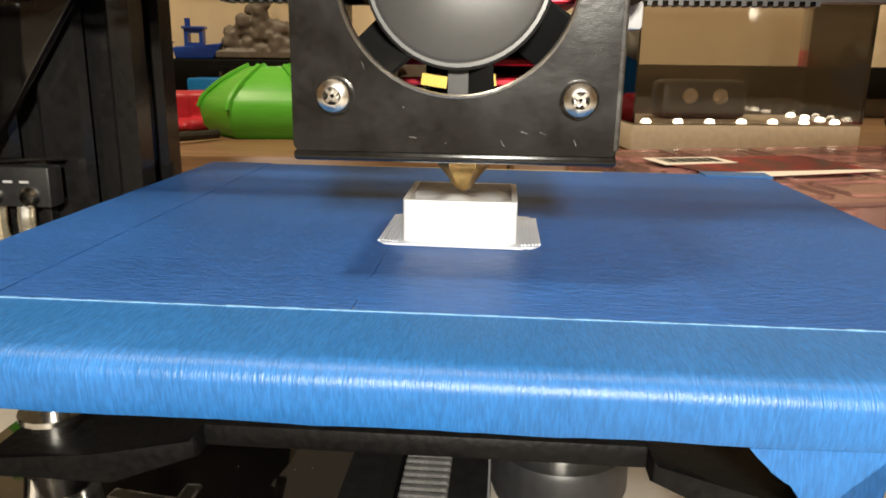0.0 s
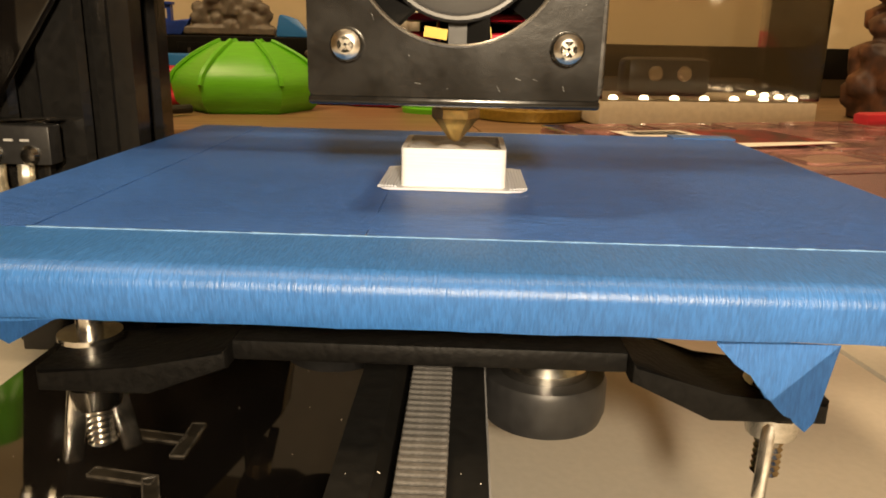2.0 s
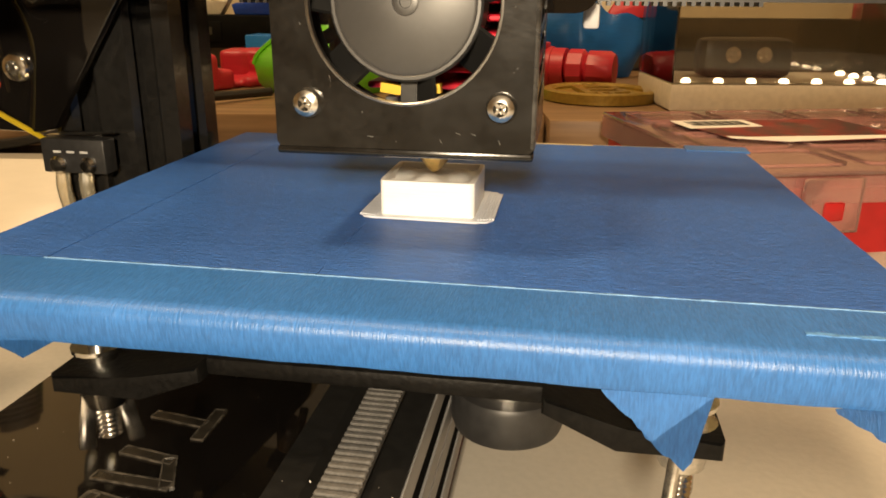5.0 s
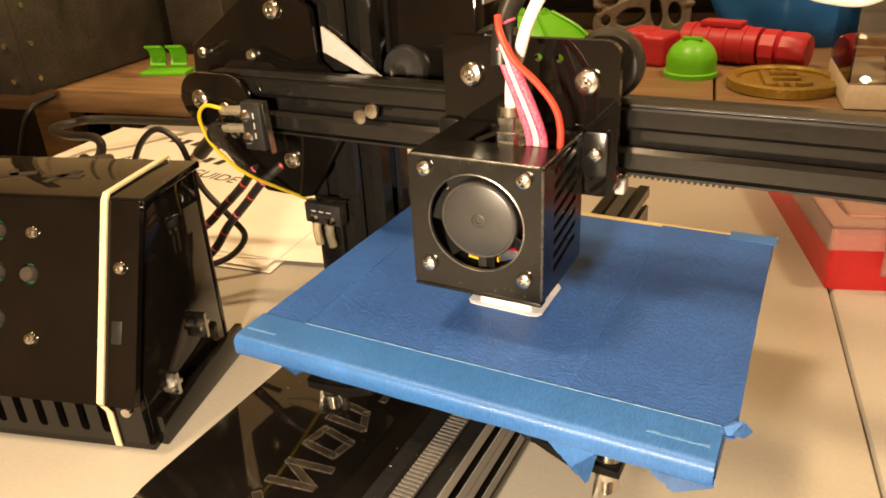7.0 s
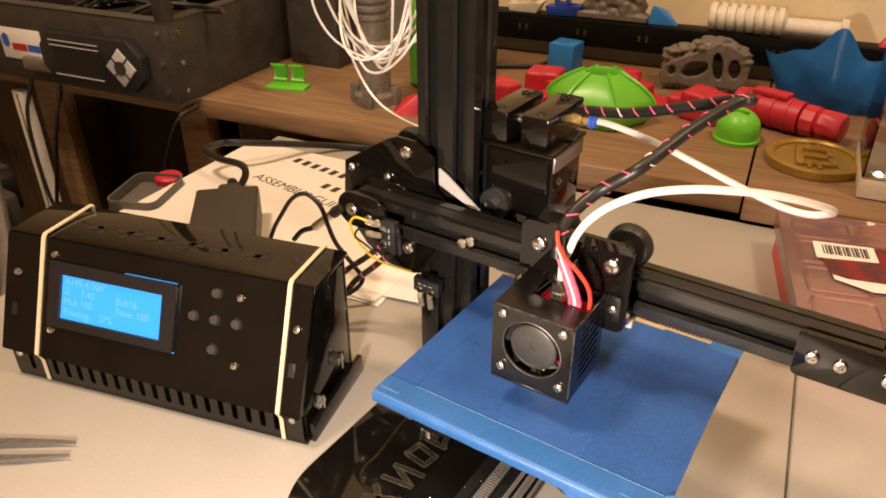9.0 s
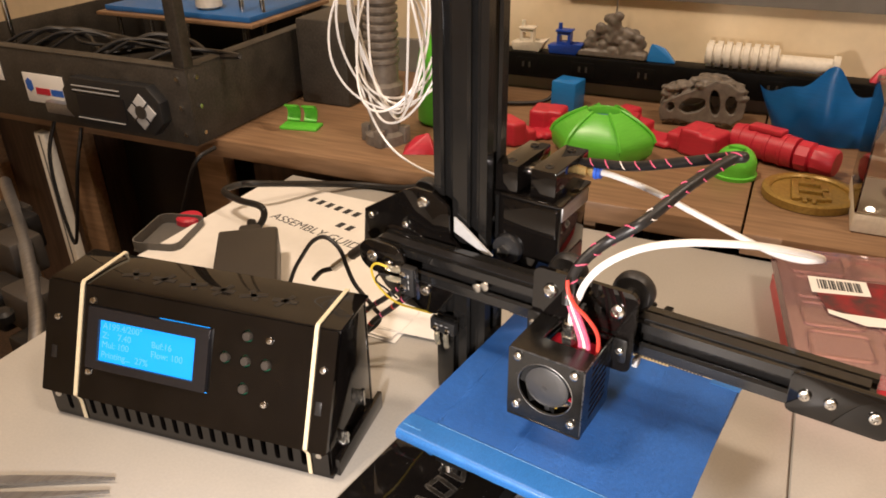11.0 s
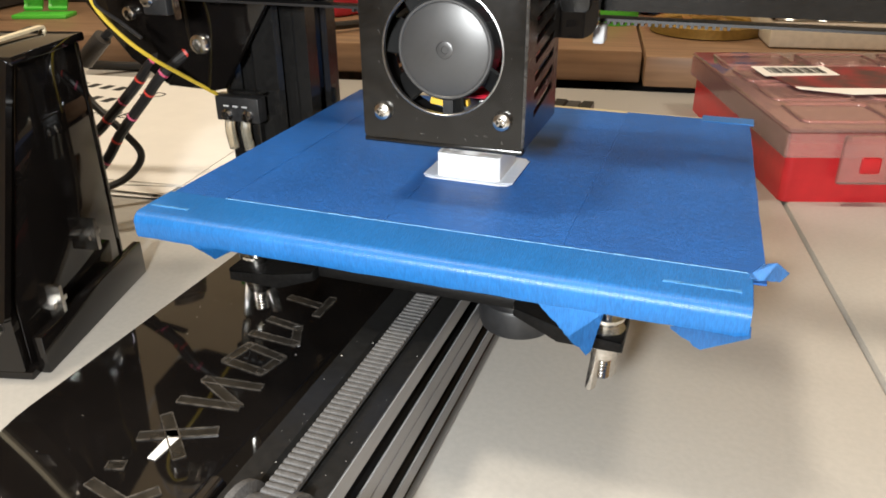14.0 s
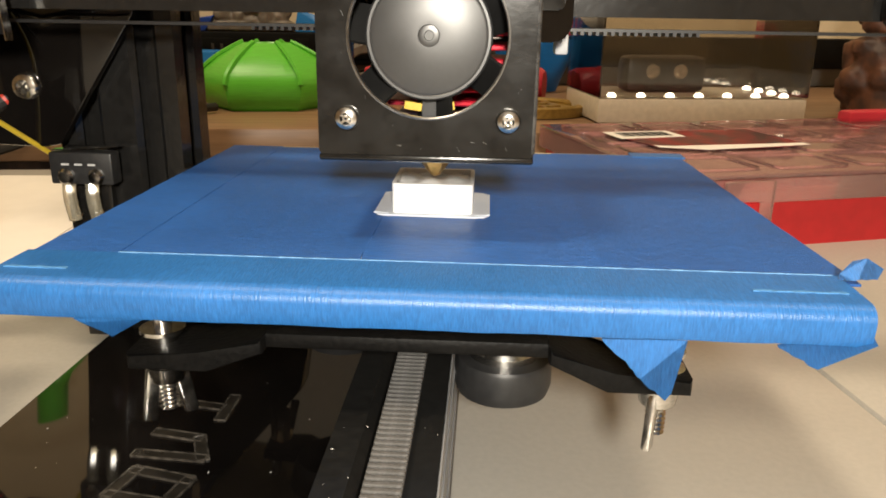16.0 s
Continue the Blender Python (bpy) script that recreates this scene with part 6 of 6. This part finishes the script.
def cables():
    runs = [
        ("mains_cable", "thick black mains cord behind the printer", 0.0036, [(-0.398, 0.190, 0.014), (-0.396, 0.200, 0.026), (-0.404, 0.203, 0.034), (-0.438, 0.205, 0.032), (-0.468, 0.213, 0.032), (-0.466, 0.235, 0.032), (-0.445, 0.250, 0.032), (-0.40, 0.345, 0.006), (-0.33, 0.368, 0.010), (-0.26, 0.395, 0.035), (-0.23, 0.43, 0.034), (-0.20, 0.48, 0.033)]),
        ("adapter_lead", "thin black lead arching from the adapter to the control box", 0.0018, [(-0.285, 0.112, 0.010), (-0.276, 0.118, 0.038), (-0.266, 0.120, 0.055), (-0.252, 0.120, 0.073), (-0.237, 0.120, 0.081), (-0.222, 0.119, 0.075), (-0.214, 0.117, 0.062), (-0.204, 0.114, 0.050), (-0.186, 0.112, 0.037), (-0.182, 0.116, 0.024), (-0.190, 0.108, 0.013), (-0.205, 0.095, 0.010), (-0.222, 0.086, 0.012)]),
        ("data_cord", "black cord with plug beside the control box", 0.0022, [(-0.262, 0.1265, 0.030), (-0.253, 0.128, 0.040), (-0.240, 0.130, 0.047), (-0.219, 0.130, 0.065), (-0.205, 0.131, 0.077), (-0.180, 0.134, 0.092)]),
        ("braided_lead", "black braided lead with red flecks from the control box", 0.0022, [(-0.188, 0.0735, 0.036), (-0.178, 0.087, 0.045), (-0.170, 0.090, 0.053), (-0.154, 0.090, 0.067), (-0.142, 0.090, 0.079), (-0.128, 0.094, 0.090), (-0.112, 0.104, 0.100)]),
        ("braided_lead", "black braided lead beside the column foot", 0.0022, [(-0.182, 0.073, 0.022), (-0.171, 0.082, 0.034), (-0.162, 0.085, 0.047), (-0.146, 0.085, 0.063), (-0.134, 0.085, 0.075), (-0.122, 0.092, 0.085), (-0.110, 0.102, 0.093)]),
        ("mains_cable", "black cord hanging over the desk", 0.0030, [(-0.300, 0.705, 0.060), (-0.302, 0.690, 0.050), (-0.312, 0.670, 0.034), (-0.355, 0.640, 0.032), (-0.42, 0.61, 0.032)]),
    ]
    for name, label, r, pts in runs:
        root = thing(name, label, "cable", pts[0])
        part("sheath", tube(bmesh.new(), pts, r, 10), CABLE, root)
        if name == "data_cord":
            p, q = Vector(pts[2]), Vector(pts[3])
            part("metal_plug", tube(bmesh.new(), [p, (p + q) / 2, q], 0.0036, 14), CHROME, root, "shiny metal plug")
            part("plug_grip", tube(bmesh.new(), [q, q + (q - p) * 0.35, q + (q - p) * 0.7], 0.0042, 12), PSU_PLASTIC, root)
        if name == "braided_lead":
            sp = smooth_path(pts, 8)
            for i in range(2, len(sp) - 2, 6):
                d = (sp[i + 1] - sp[i - 1]).normalized()
                bm = bmesh.new()
                tube(bm, [sp[i] - d * 0.0005, sp[i], sp[i] + d * 0.0005], r * 1.06, 10, 2)
                part("fleck", bm, RED_WIRE if i % 4 else PINK_WEAVE, root)


cables()


def tweezers():
    root = thing("tweezers", "fine pointed steel tweezers on the table", "tweezers", (-0.30, -0.165, 0))
    tip = Vector((-0.2305, -0.1035, 0.0035))
    back = Vector((-0.325, -0.170, 0.004))
    for s in (-1, 1):
        bm = bmesh.new()
        side = Vector((0.6, -0.8, 0)) * 0.0042 * s
        pts = [back + side * 0.9, back + (tip - back) * 0.4 + side * 1.7, back + (tip - back) * 0.75 + side * 1.6, tip + side * 1.3]
        w = [0.0032, 0.0034, 0.0020, 0.0004]
        prev = None
        d = (tip - back).normalized()
        n = Vector((-d.y, d.x, 0))
        for p, ww in zip(pts, w):
            cur = [bm.verts.new(p + n * ww * a + Vector((0, 0, b))) for a, b in ((-1, -0.0012), (1, -0.0012), (1, 0.0010), (-1, 0.0010))]
            if prev:
                for i in range(4):
                    bm.faces.new((prev[i], prev[(i + 1) % 4], cur[(i + 1) % 4], cur[i]))
            else:
                bm.faces.new(cur[::-1])
            prev = cur
        bm.faces.new(prev)
        bmesh.ops.recalc_face_normals(bm, faces=bm.faces)
        part("tweezer_arm", bm, ALU_GREY, root)


tweezers()


# ---- filament coil ----
def coil():
    root = thing("filament_coil", "hanging coil of white filament", "filament coil", (-0.215, 0.19, 0.17))
    rnd = random.Random(21)
    cx, cy, cz = -0.216, 0.19, 0.232
    for k in range(9):
        rx, rzz = 0.040 + rnd.uniform(-0.008, 0.006), 0.062 + rnd.uniform(-0.008, 0.006)
        ox, oy, oz = rnd.uniform(-0.006, 0.006), rnd.uniform(-0.012, 0.012), rnd.uniform(-0.005, 0.006)
        pts = [(cx + ox + rx * math.cos(a), cy + oy + 0.012 * math.sin(a * 2 + k), cz + oz + rzz * math.sin(a)) for a in [2 * math.pi * i / 14 + 0.2 * k for i in range(15)]]
        part("loop", tube(bmesh.new(), pts, 0.0010, 6, 4), TUBE_WHITE, root)
    pts = [(cx - 0.036, cy, cz - 0.03), (cx - 0.022, cy, cz - 0.070), (cx + 0.010, cy - 0.01, cz - 0.092), (cx + 0.060, cy - 0.02, cz - 0.098), (cx + 0.110, cy - 0.03, cz - 0.085), (cx + 0.150, cy - 0.05, cz - 0.062)]
    part("loose_end", tube(bmesh.new(), pts, 0.0010, 6), TUBE_WHITE, root)


coil()


# ---- the larger printer on the desk, left ----
def large_printer():
    root = thing("large_printer", "large black sheet-steel printer with blue taped bed", "3D printer", (-0.603, 0.293, DZ + 0.002), rz=9)
    w, d, h, t = 0.46, 0.40, 0.096, 0.003
    part("front_panel", boxed(-w, 0, 0, t, 0, h, 0.0008), STEEL_DUSTY, root)
    part("side_panel", boxed(-t, 0, t, d, 0, h, 0.0008), STEEL_DUSTY, root)
    part("side_panel", boxed(-w, -w + t, t, d, 0, h, 0.0008), STEEL_DUSTY, root)
    part("back_panel", boxed(-w + t, -t, d - t, d, 0, h, 0.0008), STEEL_DUSTY, root)
    part("bottom_panel", boxed(-w + t, -t, t, d - t, 0, 0.003), STEEL_DUSTY, root)
    part("top_flange", boxed(-w, 0, -0.0005, 0.018, h, h + 0.002, 0.0005), STEEL_DUSTY, root)
    part("top_flange", boxed(-0.018, 0.0005, 0.018, d, h, h + 0.002, 0.0005), STEEL_DUSTY, root)
    for z in (0.014, 0.048, 0.084):
        part("rivet", cyl(bmesh.new(), (0.001, 0.016, z), "x", 0.0028, 0.003, 10), CHROME, root)
        part("rivet", cyl(bmesh.new(), (-0.014, -0.001, z), "y", 0.0028, 0.003, 10), CHROME, root)
    part("corner_post", boxed(-0.016, 0.001, -0.001, 0.016, h + 0.002, h + 0.36, 0.002), STEEL_DUSTY, root)
    # display unit
    unit = part("display_unit", prism(bmesh.new(), rounded(-0.221, -0.058, 0.004, 0.066, 0.018, 1), "y", -0.016, -0.0002, 0.002), RUBBER, root, "black display unit with chamfered corners")
    part("dark_screen", boxed(-0.196, -0.116, -0.0172, -0.0162, 0.018, 0.046), LCD_FRAME, unit)
    for z in (0.013, 0.0495, 0.0555):
        part("trim_line", boxed(-0.201, -0.121, -0.0172, -0.0162, z, z + 0.0012), GREY_LABEL, unit)
    bm = prism(bmesh.new(), [(-0.111, 0.034), (-0.088, 0.011), (-0.065, 0.034), (-0.088, 0.057)], "y", -0.0185, -0.0162, 0.0006)
    pad = part("key_pad", bm, GREY_LABEL, unit, "grey diamond key pad")
    part("centre_key", cyl(bmesh.new(), (-0.088, -0.019, 0.034), "y", 0.0085, 0.002, 24), PSU_PLASTIC, unit)
    for a in (45, 135, 225, 315):
        q = Matrix.Translation((-0.088, -0.0188, 0.034)) @ Matrix.Rotation(radians(a), 4, "Y") @ Matrix.Translation((0.014, 0, 0)) @ Matrix.Diagonal((0.010, 0.001, 0.0018, 1))
        bm = bmesh.new()
        bmesh.ops.create_cube(bm, size=1, matrix=q)
        part("key_gap", bm, LCD_FRAME, unit)
    unit.location = (0.024, 0, 0.008)
    plate = part("name_plate", boxed(-0.306, -0.232, -0.0012, -0.0002, 0.054, 0.094, 0.0003), PAPER, root, "white name plate with coloured marks")
    part("print_bar", boxed(-0.286, -0.260, -0.0018, -0.0013, 0.066, 0.075), PRINT_RED, plate)
    part("print_bar", boxed(-0.258, -0.236, -0.0018, -0.0013, 0.066, 0.075), BLUE_LOGO, plate)
    part("print_mark", prism(bmesh.new(), [(-0.302, 0.072), (-0.296, 0.068), (-0.290, 0.073), (-0.291, 0.084), (-0.297, 0.087), (-0.303, 0.082)], "y", -0.0018, -0.0013), BLUE_LOGO, plate)
    plate.location = (0.021, 0, -0.028)
    part("warning_plate", boxed(-0.366, -0.324, -0.0012, -0.0002, 0.050, 0.078, 0.0003), PAPER, root, "small white warning plate")
    part("memory_stick", boxed(-0.240, -0.190, -0.013, -0.0012, 0.018, 0.034, 0.002), ALU_GREY, root, "silver memory stick plugged in")
    # bed above and rods
    bed = part("taped_bed", boxed(-0.35, -0.070, 0.220, 0.412, h + 0.006, h + 0.014, 0.001), TAPE_FRONT, root, "blue taped bed")
    part("bed_board", boxed(-0.36, -0.060, 0.210, 0.420, h + 0.000, h + 0.0055, 0.001), WOOD, root)
    for u in (-0.33, -0.08):
        for v in (0.255, 0.405):
            part("bed_post", cyl(bmesh.new(), (u, v - 0.03, (h + 0.003) / 2), "z", 0.004, h - 0.004, 10), CHROME, root)
    for u, v in ((-0.42, 0.10), (-0.36, 0.38), (0.055, 0.16), (0.085, 0.15), (-0.40, 0.36)):
        part("guide_rod", cyl(bmesh.new(), (u if u < 0 else -0.02 - u, v + (0.1 if u > 0 else 0), 0.27), "z", 0.004, 0.50, 14), CHROME, root)
    rnd = random.Random(31)
    for k in range(9):
        u0, v0 = rnd.uniform(-0.36, -0.10), rnd.uniform(0.02, 0.06)
        pts = [(u0, v0, 0.085), (u0 + 0.04, v0 + 0.03, h + 0.006 + rnd.uniform(0, 0.01)), (u0 + 0.09, v0 + 0.05, h + 0.004), (u0 + 0.15, v0 + 0.02, h + rnd.uniform(-0.01, 0.012)), (min(u0 + 0.20, -0.03), v0 + 0.06, 0.09)]
        part("loom", tube(bmesh.new(), pts, rnd.uniform(0.002, 0.0045), 8), CABLE, root)
    # printed figure on its bed is a separate thing
    m = pose(-0.603, 0.293, DZ + 0.002, 0, 0, 9)
    p = m @ Vector((-0.170, 0.255, h + 0.0142))
    single("white_cup", lathe(bmesh.new(), [(0.014, 0), (0.020, 0.004), (0.020, 0.020), (0.012, 0.024), (0.012, 0.040), (0.0135, 0.042), (0.0005, 0.043)], Matrix.Translation(p), 24), PRINT_WHITE, "small white printed model on the larger printer's bed", "printed model")
    p = m @ Vector((0.045, 0.12, 0))
    single("motor_housing", boxed(-0.03, 0.05, 0.09, 0.20, 0.0, 0.120, 0.004, 2), STEEL_DUSTY, "black box housing beside the larger printer", "housing", at=(p.x, p.y, DZ), rz=9)


large_printer()


def left_clutter():
    # open side area below the larger printer: panel, tray, tripod gear
    tray = thing("storage_tray", "dull grey plastic tray beside the papers", "tray", (-0.482, 0.146, 0.0), rz=24)
    part("tray_wall", holed_plate(bmesh.new(), rounded(-0.026, 0.026, -0.034, 0.034, 0.010), [rounded(-0.0245, 0.0245, -0.0325, 0.0325, 0.0085)], "z", 0.0005, 0.012), GREY_PLASTIC, tray)
    part("tray_floor", boxed(-0.024, 0.024, -0.032, 0.032, 0.0, 0.0015), GREY_PLASTIC, tray)
    single("red_disc", lathe(bmesh.new(), [(0.010, 0.0), (0.014, 0.001), (0.014, 0.007), (0.012, 0.009), (0.004, 0.0095)], Matrix.Translation((-0.494, 0.182, 0.0)), 24), PRINT_RED, "small round red plastic disc beside the papers", "disc")
    root = thing("camera_rig", "black and silver camera support gear standing by the table", "camera rig", (-0.72, 0.08, -0.72))
    part("rig_arm", cyl(bmesh.new(), (-0.700, 0.09, -0.42), "z", 0.011, 0.60, 16), CHROME, root)
    rnd = random.Random(5)
    for k in range(7):
        bx, by, bz = -0.86 + 0.055 * k, 0.16 - 0.028 * k + rnd.uniform(-0.02, 0.02), -0.11 + rnd.uniform(-0.02, 0.03)
        part("rig_block", boxed(bx - 0.028, bx + 0.028, by - 0.022, by + 0.022, bz - 0.02, bz + 0.03, 0.006, 2), CABLE if k % 2 else PSU_PLASTIC, root)
    for dz in (0.0, 0.035):
        part("rig_rail", tube(bmesh.new(), [(-0.92, 0.20, -0.055 - dz), (-0.72, 0.11, -0.060 - dz), (-0.56, 0.02, -0.085 - dz), (-0.54, -0.04, -0.13 - dz)], 0.008, 12), ALU_GREY, root, "silver rail")
    part("rig_knob", lathe(bmesh.new(), [(0.004, 0), (0.010, 0.002), (0.011, 0.012), (0.008, 0.016), (0.002, 0.017)], Matrix.Translation((-0.615, 0.02, -0.082)), 16), CABLE, root, "black clamp knob")


left_clutter()


def under_desk():
    post = thing("shelf_post", "white coated upright post beside the desk", "post", (-0.903, 0.262, -0.72))
    part("post_shaft", boxed(-0.916, -0.890, 0.256, 0.270, -0.719, 0.003, 0.002), WHITE_POST, post)
    part("post_groove", boxed(-0.9045, -0.9015, 0.2555, 0.2562, -0.715, 0.000), GREY_PLASTIC, post)
    hangs = [("hanging_cord", "black cord hanging in a loop under the larger printer", [(-0.862, 0.262, 0.028), (-0.866, 0.244, -0.02), (-0.862, 0.238, -0.09), (-0.848, 0.236, -0.150), (-0.828, 0.240, -0.10), (-0.808, 0.246, -0.03), (-0.800, 0.262, 0.028)]),
             ("hanging_cord", "black cord hanging down from the larger printer's corner", [(-0.585, 0.305, 0.029), (-0.592, 0.278, 0.018), (-0.612, 0.268, -0.03), (-0.632, 0.262, -0.09), (-0.642, 0.258, -0.19), (-0.640, 0.256, -0.40), (-0.646, 0.25, -0.716)])]
    for name, label, pts in hangs:
        single(name, tube(bmesh.new(), pts, 0.0026, 8), CABLE, label, "cable")
    # a dark bin in the opening below the desk
    bin_root = thing("fabric_bin", "tall dark grey fabric bin standing under the desk", "storage bin", (*desk_spot(0.20, 0.15), -0.72), rz=TURN_DESK)
    part("bin_wall", holed_plate(bmesh.new(), rounded(-0.10, 0.10, -0.09, 0.09, 0.02), [rounded(-0.096, 0.096, -0.086, 0.086, 0.018)], "z", 0.0, 0.672), DARK_CLOTH, bin_root)
    part("bin_floor", boxed(-0.095, 0.095, -0.085, 0.085, 0.0, 0.006), DARK_CLOTH, bin_root)
    rnd = random.Random(51)
    for k in range(4):
        x, y = rnd.uniform(-0.06, 0.06), rnd.uniform(-0.05, 0.05)
        part("crumpled_bag", lathe(bmesh.new(), [(0.004, 0.006), (0.03, 0.05), (0.034, 0.58), (0.026, 0.655), (0.006, 0.668 + 0.006 * k)], Matrix.Translation((x, y, 0)), 9), GREY_PLASTIC if k == 1 else DARK_CLOTH, bin_root)


under_desk()
